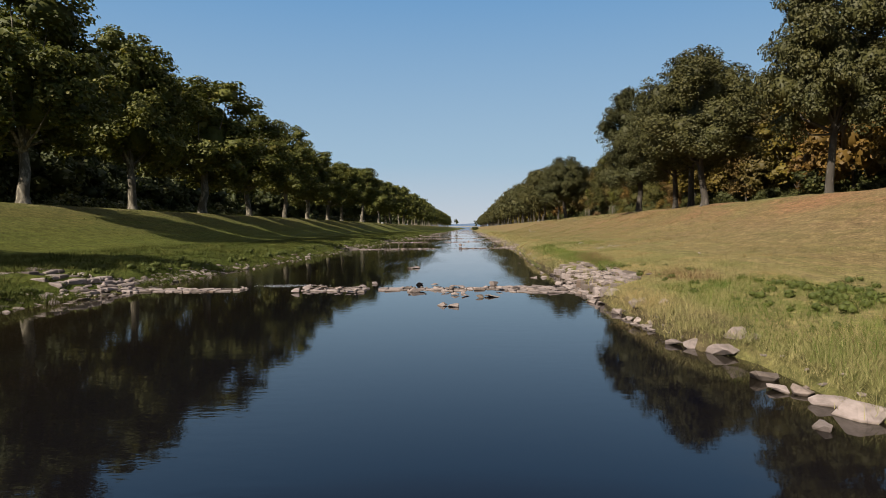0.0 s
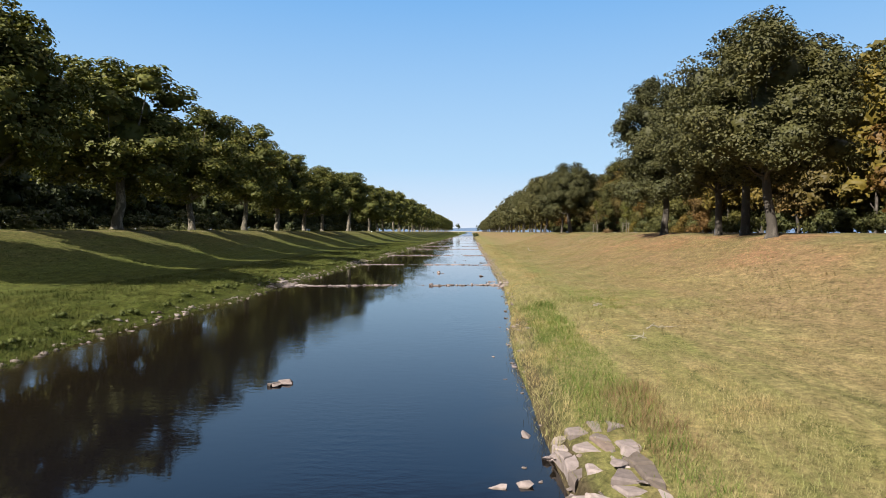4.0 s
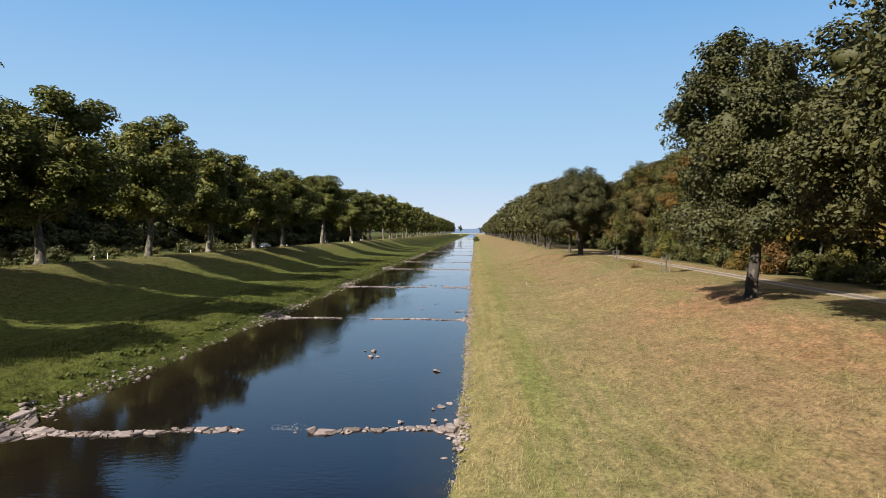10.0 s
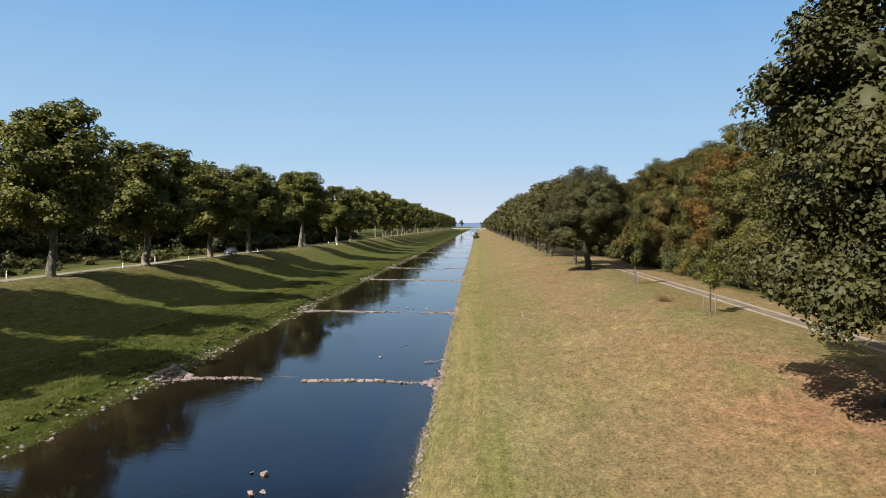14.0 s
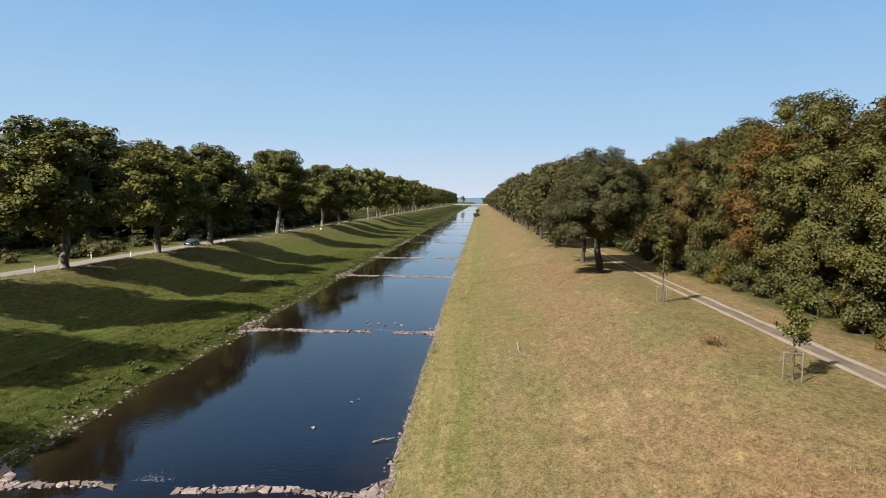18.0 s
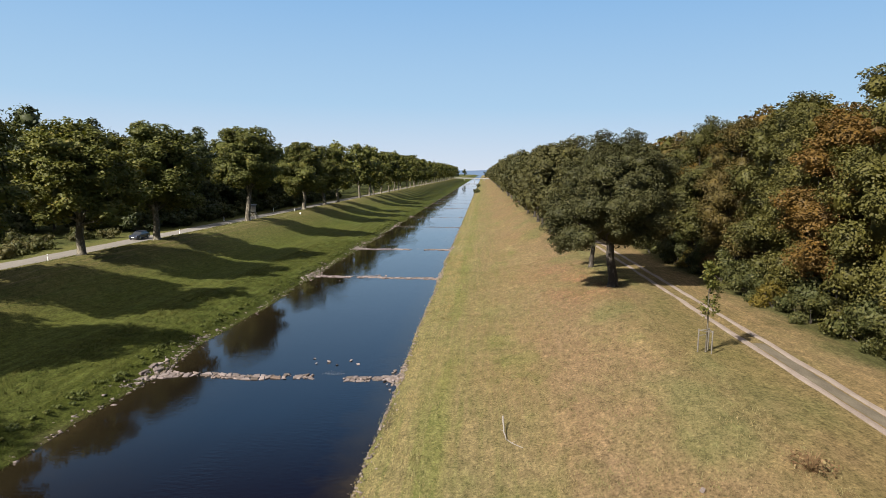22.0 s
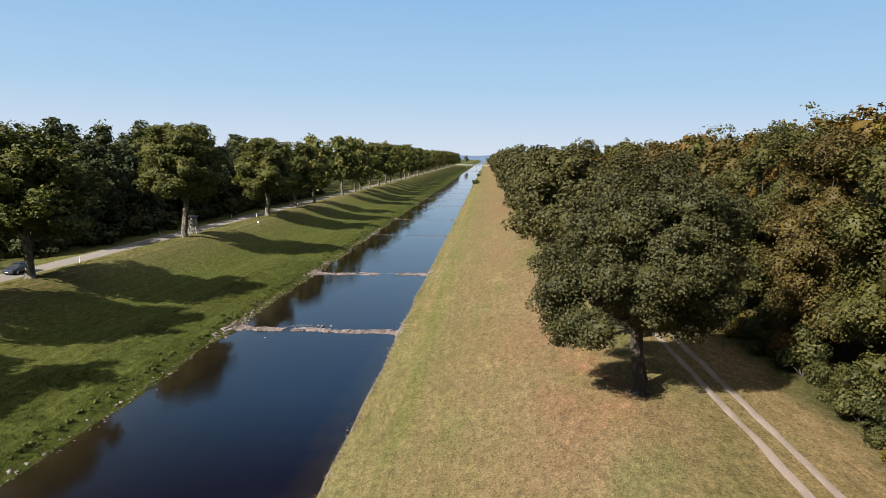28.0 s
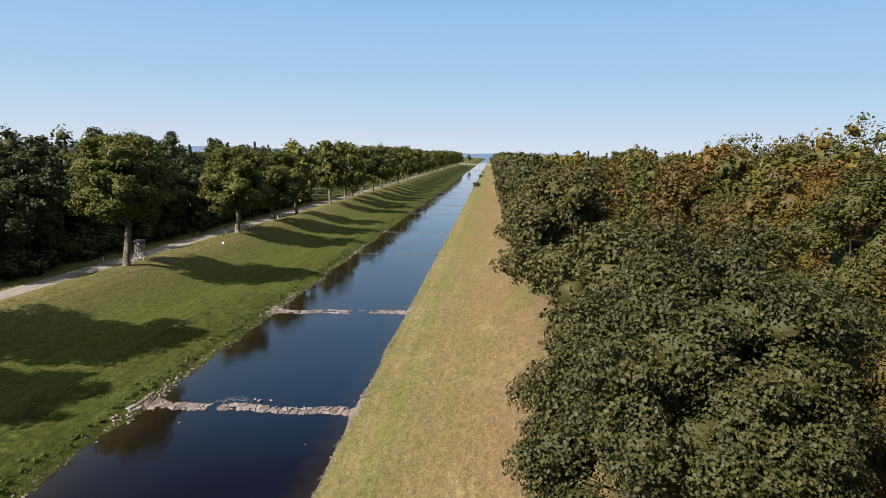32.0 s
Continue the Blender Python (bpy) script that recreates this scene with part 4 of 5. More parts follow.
def paved(root, o, x0, x1, low, high, cols, rows, lift=0.06, drop=0.06, gap=0.07):
    """Slabs fitted side by side between x0 and x1; low and high give the two edges in y at each x."""
    node = {}
    for i in range(cols + 1):
        for j in range(rows + 1):
            u = (i + rs.uniform(-0.4, 0.4)) / cols
            x = x0 + (x1 - x0) * min(1.02, max(-0.02, u))
            f = (j + rs.uniform(-0.36, 0.36)) / rows
            node[i, j] = (x, low(x) + (high(x) - low(x)) * f + rs.uniform(-0.05, 0.05))
    for i in range(cols):
        for j in range(rows):
            if rs.random() < drop:
                continue
            ring = [node[i, j], node[i + 1, j], node[i + 1, j + 1], node[i, j + 1]]
            for _ in range(rs.choice((0, 1, 1, 2))):
                k = rs.randrange(len(ring))
                a, b = ring[k], ring[(k + 1) % len(ring)]
                ring.insert(k + 1, ((a[0] + b[0]) / 2 + rs.uniform(-0.1, 0.1), (a[1] + b[1]) / 2 + rs.uniform(-0.1, 0.1)))
            cx, cy = sum(p[0] for p in ring) / len(ring), sum(p[1] for p in ring) / len(ring)
            ring = [(x - gap * 0.5 * (1 if x > cx else -1), y - gap * 0.5 * (1 if y > cy else -1)) for x, y in ring]
            slab(root, o, ring, max(0.0, ground_z(cx, cy)) + lift + rs.uniform(-0.035, 0.045), 0.3)


def weir(ya, yb, gaps, per_metre, width, near, foam=(), xa=-15.6, xb=5.4, slabs=0.0):
    """A low stone sill across the canal, from the left bank at ya to the right bank at yb."""
    o = (-5.0, (ya + yb) / 2, 0.0)
    root = tagged(new("stone_sill"), "low rubble stone sill laid across the canal", "weir", "stone sills across the canal")
    root.location = o
    rows = []
    n = int((xb - xa) * per_metre)
    for i in range(n):
        x = xa + (xb - xa) * (i + rs.random()) / n
        if any(g0 < x < g1 for g0, g1 in gaps) and rs.random() < 0.85:
            continue
        y = ya + (yb - ya) * (x - xa) / (xb - xa) + rs.uniform(-0.5, 0.5) * width + 0.25 * math.sin(x * 0.7 + ya)
        s = rs.choice((0.25, 0.35, 0.45, 0.6)) * rs.uniform(0.8, 1.2)
        rows.append((x, y, rs.uniform(-0.05, 0.04), s))
    for side, ye in ((xa, ya), (xb, yb)):
        for _ in range(26 if near else 10):
            d = abs(rs.gauss(0, 1.0))
            x = side + (1 if side < 0 else -1) * d * 0.6 - (0.5 if side < 0 else -0.3)
            rows.append((x, ye + rs.gauss(0.3, 1.4), rs.uniform(-0.02, 0.14), rs.uniform(0.22, 0.6)))
    def crest(x):
        return ya + (yb - ya) * (x - xa) / (xb - xa) + 0.25 * math.sin(x * 0.7 + ya)
    if near and not slabs:
        ends = [xa] + [g for pair in gaps for g in pair] + [xb]
        for g0, g1 in zip(ends[::2], ends[1::2]):
            paved(root, o, g0, g1, lambda x: crest(x) - width * 0.5, lambda x: crest(x) + width * 0.5, max(2, int((g1 - g0) / 0.6)), 1 if width < 0.8 else 2 if width < 1.8 else 3)
        # the sill spreads into a paved apron at either bank
        paved(root, o, xb - 0.9, xb + 0.5, lambda x: yb - 0.5 - 1.3 * (x - xb + 0.9), lambda x: yb + 0.4 + 1.2 * (x - xb + 0.9), 3, 5, 0.05)
        paved(root, o, xa - 1.0, xa + 2.4, lambda x: ya - 0.5 - 0.5 * (xa + 2.4 - x), lambda x: ya + 0.5 + 0.75 * (xa + 2.4 - x), 6, 4, 0.05)
        for x, y, z, s in rs.sample(rows, min(len(rows), 46)):
            stone(root, x, y + rs.uniform(-0.2, 0.5), z, s * 0.9, 0.25, o, 0.6)
    if slabs:
        # broad flat ledge stones, laid close along the crest and fanning out at both ends
        for x0, x1, y0, y1, cols, rws, gone in ((-16.8, -10.3, 27.0, 28.3, 14, 3, 0.08), (-7.5, -4.7, 26.8, 28.5, 7, 4, 0.1), (-4.2, 1.5, 27.1, 28.3, 12, 3, 0.1), (1.4, 4.3, 26.1, 29.1, 7, 6, 0.05),
                                                (4.2, 6.0, 23.0, 30.6, 5, 15, 0.04), (4.5, 6.2, 30.6, 36.0, 4, 10, 0.18), (5.9, 6.5, 24.0, 30.0, 1, 11, 0.3)):
            paved(root, o, x0, x1, lambda x: y0 + 0.2 * math.sin(x * 1.7), lambda x: y1 + 0.25 * math.sin(x * 1.3 + 1), cols, rws, 0.045, gone, 0.045)
        paved(root, o, -20.0, -15.5, lambda x: 25.2, lambda x: 28.6, 7, 5, 0.04, 0.3)
        for _ in range(60):
            x, y = rs.choice(((rs.uniform(-7.6, -4.6), rs.uniform(26.6, 28.8)), (rs.uniform(-4.0, 4.0), rs.gauss(27.4, 0.5)), (rs.uniform(4.4, 6.6), rs.uniform(23, 34))))
            stone(root, x, y, max(0.02, ground_z(x, y)) + 0.08, rs.uniform(0.25, 0.6), 0.25, o, 0.5)
    # bed of small rubble that binds the stones
    small = []
    for i in range(int(n * (1.2 if near else 2.0))):
        x = xa + (xb - xa) * rs.random()
        if any(g0 < x < g1 for g0, g1 in gaps):
            continue
        y = ya + (yb - ya) * (x - xa) / (xb - xa) + rs.uniform(-0.55, 0.55) * width + 0.25 * math.sin(x * 0.7 + ya)
        small.append((x - o[0], y - o[1], rs.uniform(-0.04, 0.03), rs.uniform(0.2, 0.42)))
    if not near:
        small += [(x - o[0], y - o[1], z, s) for x, y, z, s in rows]
    stones_joined("small_rubble", small, root, "pale broken stones")
    fan = []
    for _ in range(46 if near else 30):
        x = xb + 0.75 - abs(rs.gauss(0, 0.55))
        y = yb + rs.gauss(0.2, 1.7)
        fan.append((x - o[0], y - o[1], max(0.0, ground_z(x, y)) + rs.uniform(-0.02, 0.05), rs.uniform(0.18, 0.5)))
        x = xa - 0.5 + abs(rs.gauss(0, 0.7))
        y = ya + rs.gauss(0.8, 1.8)
        fan.append((x - o[0], y - o[1], max(0.0, ground_z(x, y)) + rs.uniform(-0.02, 0.06), rs.uniform(0.18, 0.5)))
    stones_joined("rubble_fan", fan, root, "pale stone fan at the bank")
    for k, (fx, fy) in enumerate(foam):
        f = child("white_water", foam_mesh(300 + k + int(ya), 1.6, 1.0), root, "white foaming water in the gap")
        f.location = (fx - o[0], fy - o[1], 0.0)


weir(27.6, 27.8, [(-10.2, -7.5), (-4.7, -4.2)], 5.0, 1.0, True, [(-9.5, 29.6), (-8.3, 29.6), (-9.0, 29.2)], -16.5, 5.0, 1.0)
weir(81.4, 83.6, [(-4.7, -1.0)], 6.5, 0.6, True, [(-2.6, 83.0)])
weir(121.4, 122.1, [(-8.1, -5.0)], 6.5, 0.65, True, [(-6.6, 122.5)])
weir(160.7, 161.9, [(-1.6, 0.8)], 6.5, 1.2, True, [(-0.4, 162.4)])
weir(213.3, 214.0, [(-9.2, -8.3)], 7.5, 1.7, True, [(-7.6, 215.5), (-6.8, 215.4), (-8.6, 214.8)])
weir(251.6, 254.2, [(-3.6, -0.7)], 8.0, 2.2, True, [(-2.2, 254.0)])
for ya, yb in ((312, 314), (357, 358.5), (422, 423), (470, 471), (520, 521), (575, 576), (640, 641), (720, 721), (810, 811), (920, 921)):
    weir(ya, yb, [(-9, -6)], 2.5, 1.6, False)

# rubble along both banks
root_l = tagged(new("stone_riprap"), "band of pale rubble stones along the green bank", "rubble")
root_r = tagged(new("stone_riprap"), "pale boulders along the dry grassy bank", "rubble")


def shore(y, side):
    """The water line at y."""
    xs = np.linspace(-17.5, -14.0, 40) if side < 0 else np.linspace(3.6, 7.0, 40)
    zs = [ground_z(x, y) for x in xs]
    if side < 0:
        k = next((i for i, z in enumerate(zs) if z < 0.0), 39)
    else:
        k = next((i for i, z in enumerate(zs) if z > 0.0), 39)
    return float(xs[k])


rest, count = [], 0
y = 14.0
while y < 330:
    dense = 0.5 + 0.5 * noise.noise((0.0, y * 0.09, 4.0))
    near_weir = any(-5 < y - w < 13 for w in (28, 82, 121, 161, 213, 252))
    for _ in range(int(rs.random() + 0.5 + (2.6 if y < 95 else 2.2) * dense) + (3 if near_weir else 0)):
        s = rs.choice((0.2, 0.28, 0.4, 0.56)) * rs.uniform(0.8, 1.25)
        yy = y + rs.uniform(-0.25, 0.25)
        x = shore(yy, -1) + rs.gauss(-0.22, 0.42) - (0.6 * rs.random() if near_weir else 0)
        z = max(ground_z(x, yy), -0.04) - s * 0.04
        if (y < 40 or 74 < y < 92 or 155 < y < 168) and count < 290:
            stone(root_l, x, yy, z, s * 1.2, 0.3, (0, 0, 0), 0.6)
            count += 1
        else:
            rest.append((x, yy, z, s))
    y += 0.42
stones_joined("rubble", rest, root_l)
rest = []
for y0, y1, step, big, spread in ((4, 22, 0.3, 0.26, 0.16), (24, 36, 0.2, 0.5, 0.5), (36, 62, 0.4, 0.4, 0.3), (62, 330, 0.35, 0.3, 0.15)):
    y = y0
    while y < y1:
        if y0 != 36 or 45 < y < 56 or rs.random() < 0.3:
            s = big * rs.choice((0.35, 0.5, 0.7, 1.0)) * rs.uniform(0.8, 1.2)
            x = shore(y, 1) + rs.gauss(0.0, spread)
            z = max(ground_z(x, y), -0.03) + s * 0.08
            if y < 60:
                stone(root_r, x, y, z, s, 0.25, (0, 0, 0), 0.8)
            else:
                rest.append((x, y, z, s))
        y += step
# cobbles of the old bank lining that show through the grass
for k in range(1500):
    yc = rs.choice((92, 97, 101, 104, 109, 113, 119, 124, 128, 134, 141)) + rs.gauss(0, 1.3) if k < 230 else rs.uniform(80, 300)
    xc = shore(yc, 1) - 0.08 + abs(rs.gauss(0.1, 0.3))
    rest.append((xc, yc, ground_z(xc, yc) + 0.04, rs.uniform(0.14, 0.3)))
stones_joined("rubble", rest, root_r)
# the large boulders of the near shore
for x, y, w in ((4.3, 19.7, 0.55), (5.0, 20.2, 0.6), (4.85, 19.1, 0.9), (4.5, 18.0, 0.5), (4.3, 18.4, 0.35), (5.25, 17.9, 0.5), (4.5, 16.9, 0.45), (4.4, 16.4, 0.3), (4.35, 14.4, 0.5), (4.7, 14.1, 0.6), (5.0, 13.5, 0.8),
                (5.45, 13.6, 0.7), (5.7, 13.2, 0.6), (4.1, 22.8, 0.45), (4.8, 22.3, 0.7), (5.0, 23.6, 0.7), (4.4, 30.7, 0.6), (4.8, 36.0, 0.7), (4.9, 32.6, 0.6), (5.7, 30.1, 1.1), (5.5, 25.2, 0.9), (5.2, 29.1, 0.7), (4.85, 11.2, 0.6), (4.7, 10.4, 0.4), (5.0, 10.2, 0.5), (5.1, 9.6, 0.7), (5.1, 9.0, 0.9), (5.4, 8.5, 0.7), (4.3, 8.5, 0.5)):
    stone(root_r, x, y, max(0.0, ground_z(x, y) - 0.14) + w * 0.06, w * 1.1, 0.12, (0, 0, 0), 0.75)

for x, y, s in ((0.2, 24.4, 0.62), (0.75, 24.5, 0.58), (0.5, 24.75, 0.5), (-1.2, 21.8, 0.45), (-0.8, 21.6, 0.5), (-0.8, 25.3, 0.36), (-0.4, 25.0, 0.4), (-1.3, 26.2, 0.28), (-0.5, 25.8, 0.26), (4.1, 22.5, 0.4), (4.3, 22.2, 0.35),
                (-4.2, 42.3, 0.7), (-3.8, 42.5, 0.65), (-4.0, 42.1, 0.5), (-4.8, 30.6, 0.42), (-2.6, 30.0, 0.46), (-1.9, 29.8, 0.38), (0.9, 29.8, 0.5), (-2.5, 26.9, 0.85), (-1.4, 100.8, 0.6), (-1.0, 101.0, 0.4), (3.8, 96.4, 0.75), (2.7, 84.6, 0.5), (4.6, 87.6, 0.6), (5.0, 88.2, 0.4),
                (4.2, 87.0, 0.35), (-1.2, 82.8, 0.8), (-0.4, 82.6, 0.6), (-1.6, 103.0, 0.55), (-2.3, 103.2, 0.3), (-10.4, 209.5, 0.35), (2.5, 206.5, 0.35), (-5.5, 216.0, 0.5), (-4.9, 215.6, 0.6), (-3.8, 215.8, 0.4), (1.2, 136.5, 0.4), (-2.6, 165.4, 0.4), (-1.5, 166.0, 0.5), (-0.6, 165.2, 0.35), (0.4, 166.6, 0.45), (1.3, 165.6, 0.4), (-3.1, 166.9, 0.35), (1.6, 137.2, 0.35), (-0.2, 131.0, 0.35)):
    b = new("boulder", STONES[rs.randrange(12)])
    b.matrix_basis = Matrix.LocRotScale((x, y, 0.04), Euler((rs.uniform(-0.3, 0.3), rs.uniform(-0.3, 0.3), rs.uniform(0, 6.28))), (s * 1.2, s, s * rs.choice((0.45, 0.6, 0.85))))
    tagged(b, "pale brown boulder standing in the shallow canal water", "boulder", "boulders in the water")


# ---- grass and herbs ----
def grass(name, seed, rows, mat, label):
    """Tufts of blades in one mesh: rows of (tufts, x0, x1, y0, y1, height, width, blades in a tuft)."""
    rng = np.random.default_rng(seed)
    vs = []
    for n, x0, x1, y0, y1, h, w, per in rows:
        c = np.column_stack([rng.uniform(x0, x1, n), rng.uniform(y0, y1, n)])
        if x0 == x1:
            # a fringe that follows the water's edge
            c[:, 0] = [shore(b, 1 if x0 > 0 else -1) for b in c[:, 1]]
            c[:, 0] += np.abs(rng.normal(size=n)) * 0.55 * (1 if x0 > 0 else -1) + 0.04
        left_ledge = (c[:, 0] < -14) & (c[:, 0] > -19) & (c[:, 1] > 24.8) & (c[:, 1] < 29)
        c = c[~left_ledge]
        ledge = (c[:, 0] > 3) & (c[:, 0] < 6.3) & (c[:, 1] > 22.6) & (c[:, 1] < 35.5) & (rng.random(len(c)) < 0.93)
        c = c[~ledge]
        n = len(c)
        p = np.repeat(c, per, axis=0) + rng.normal(size=(n * per, 2)) * 0.16
        z = np.repeat(np.array([ground_z(a, b) for a, b in c]), per) - 0.03
        tuft_h = np.repeat(h * rng.uniform(0.5, 1.3, n) * (0.75 + 0.5 * np.array([noise.noise((a * 0.35, b * 0.3, 0.5)) for a, b in c])), per)
        hh = tuft_h * rng.uniform(0.6, 1.1, n * per)
        ang = rng.uniform(0, 2 * np.pi, n * per)
        lean = hh * rng.uniform(0.3, 1.7, n * per)
        side = np.column_stack([-np.sin(ang), np.cos(ang), np.zeros_like(ang)]) * w * 0.5
        foot = np.column_stack([p, z])
        tip = foot + np.column_stack([np.cos(ang) * lean, np.sin(ang) * lean, hh])
        vs.append(np.stack([foot - side, foot + side, tip], 1).reshape(-1, 3))
    v = np.concatenate(vs)
    return tagged(new(name, nmesh(name, v, [np.arange(len(v)).reshape(-1, 3)], mat)), label, "grass", "", "stuff")


grass("dry_grass", 401, [(9500, 7.5, 24, 7, 46, 0.18, 0.009, 11), (13500, 8, 25, 46, 110, 0.2, 0.02, 7), (19000, 7.5, 28, 110, 215, 0.22, 0.028, 6)], M_BLADE_DRY, "dry straw-coloured meadow grass on the bank")
grass("bank_grass", 402, [(4500, 5.0, 12, 8, 24, 0.17, 0.0065, 13), (4200, 5.2, 10.5, 24, 46, 0.19, 0.010, 11), (1900, 5, 5, 8, 30, 0.26, 0.0075, 13), (1000, 5, 5, 30, 60, 0.32, 0.012, 11), (1600, 5, 5, 60, 240, 0.26, 0.022, 8), (3500, 5.4, 9, 46, 110, 0.26, 0.018, 8), (4500, 6.2, 9, 110, 240, 0.26, 0.024, 8)], M_BLADE_MIX, "mixed green and dry tall grass beside the water")
grass("green_grass", 403, [(7000, -27, -16.4, 12, 70, 0.36, 0.022, 8), (13000, -25, -16.4, 70, 260, 0.36, 0.035, 6), (3400, -16, -16, 12, 110, 0.3, 0.02, 9), (3400, -16, -16, 110, 270, 0.3, 0.026, 8), (7500, -42, -25, 55, 280, 0.18, 0.05, 4), (2500, -45, -42, 80, 330, 0.3, 0.05, 5)], M_BLADE_GREEN, "lush green grass on the bank")
grass("green_grass", 404, [(1800, 5.6, 9.5, 9, 20, 0.28, 0.007, 12), (900, 5.4, 7.2, 30, 50, 0.4, 0.013, 10), (500, 9, 12, 55, 66, 0.2, 0.025, 7), (500, 5.6, 7.4, 50, 60, 0.34, 0.024, 8)], M_BLADE_FRESH, "fresh green grass tufts on the dry bank")
grass("rust_weeds", 405, [(170, 6.2, 7.4, 33, 39, 0.5, 0.012, 9), (120, 6.4, 8.0, 20, 25, 0.42, 0.011, 9)], M_BLADE_RUST, "rust-brown seeding weeds on the bank")


def herbs(name, seed, spots, mat, size, label):
    rng = np.random.default_rng(seed)
    blocks = []
    for x, y, r in spots:
        z = ground_z(x, y)
        cl = [(x + rng.normal() * r * 0.5, y + rng.normal() * r * 0.5, z + r * rng.uniform(0.2, 0.6), r * rng.uniform(0.45, 0.8)) for _ in range(3)]
        blocks.append(clump_crown(rng, cl, 100, size * (0.6 + r), core=0.7))
    v, p = join(blocks)
    return tagged(new(name, nmesh(name, v, p, mat)), label, "plants", "", "stuff")


rh = random.Random(21)
herbs("bank_herbs", 411, [(-16.9 - abs(rh.gauss(0, 0.75)), rh.uniform(12, 330), rh.uniform(0.12, 0.36)) for _ in range(560)], M_HERB, 0.08, "lush green weeds along the water's edge")
herbs("bank_herbs", 412, [(6.0 + abs(rh.gauss(0, 1.2)), rh.uniform(8, 30), rh.uniform(0.08, 0.16)) for _ in range(20)] + [(rh.gauss(8.6, 0.8), rh.gauss(15.5, 2.0), rh.uniform(0.12, 0.26)) for _ in range(46)] + [(rh.gauss(6.6, 0.35), rh.gauss(29.8, 0.6), rh.uniform(0.12, 0.24)) for _ in range(12)], M_HERB, 0.06, "green weeds among the dry bank grass")

# ---- young trees in guards ----
def young_tree(seed, height, spread, x, y):
    rng = np.random.default_rng(seed)
    root = tagged(new("young_tree"), "slender young tree with sparse leaves, tied inside a wooden guard", "tree", "young trees by the track")
    root.location = (x, y, ground_z(x, y))
    stem = [(0, 0, -0.2), (0.03, 0.02, height * 0.3), (-0.04, 0.05, height * 0.65), (0.02, 0.0, height)]
    blocks = [tube(stem, [0.07, 0.055, 0.035, 0.008], 6)]
    pts = []
    for i in range(26):
        z = height * rng.uniform(0.36, 0.95)
        a = rng.uniform(0, 6.28)
        r = spread * (1.05 - 0.75 * z / height) * rng.uniform(0.6, 1.2)
        e = np.array([math.cos(a) * r, math.sin(a) * r, z + r * 0.9])
        blocks.append(tube([(0, 0, z), e * np.array([0.5, 0.5, 1]) + np.array([0, 0, -0.25 * r]), e], [0.018, 0.012, 0.004], 4))
        pts += [np.array([0, 0, z]) * (1 - f) + e * f + rng.normal(size=3) * 0.13 for f in rng.uniform(0.3, 1.05, 42)]
    child("trunk", nmesh("trunk", *join(blocks), M_BARK_P, True), root)
    pts = np.array(pts)
    child("crown", nmesh("crown", *leaf_cards(rng, pts, unit(rng.normal(size=pts.shape) + np.array([0, 0, 0.6])), 0.2), M_PLANE), root)


def tree_guard(x, y, turn):
    root = tagged(new("tree_guard"), "three weathered wooden posts with cross rails round a young tree", "tree guard", "tree guards")
    root.matrix_basis = pose(x, y, ground_z(x, y), 0, 0, turn)
    corners = [(0.55 * math.cos(a), 0.55 * math.sin(a)) for a in (0.0, 2.094, 4.189)]
    for k, (a, b) in enumerate(corners):
        v, p = tube([(a, b, -0.25), (a, b, 0.9), (a, b, 1.66), (a, b, 1.7)], [0.05, 0.05, 0.048, 0.03], 8)
        child("post", nmesh("post", v, p, M_POST, True), root)
        c, d = corners[(k + 1) % 3]
        for name, h in (("top_rail", 1.58), ("lower_rail", 1.2)):
            if name == "lower_rail" and k:
                continue
            v, p = tube([(a, b, h), (c, d, h)], [0.03, 0.03], 6)
            child(name, nmesh(name, v, p, M_POST, True), root)


for seed, h, sp, x, y in ((501, 6.6, 1.15, 28.7, 155.0), (502, 5.2, 1.35, 28.3, 127.6)):
    young_tree(seed, h, sp, x, y)
    tree_guard(x, y, 20 + seed % 7 * 9)


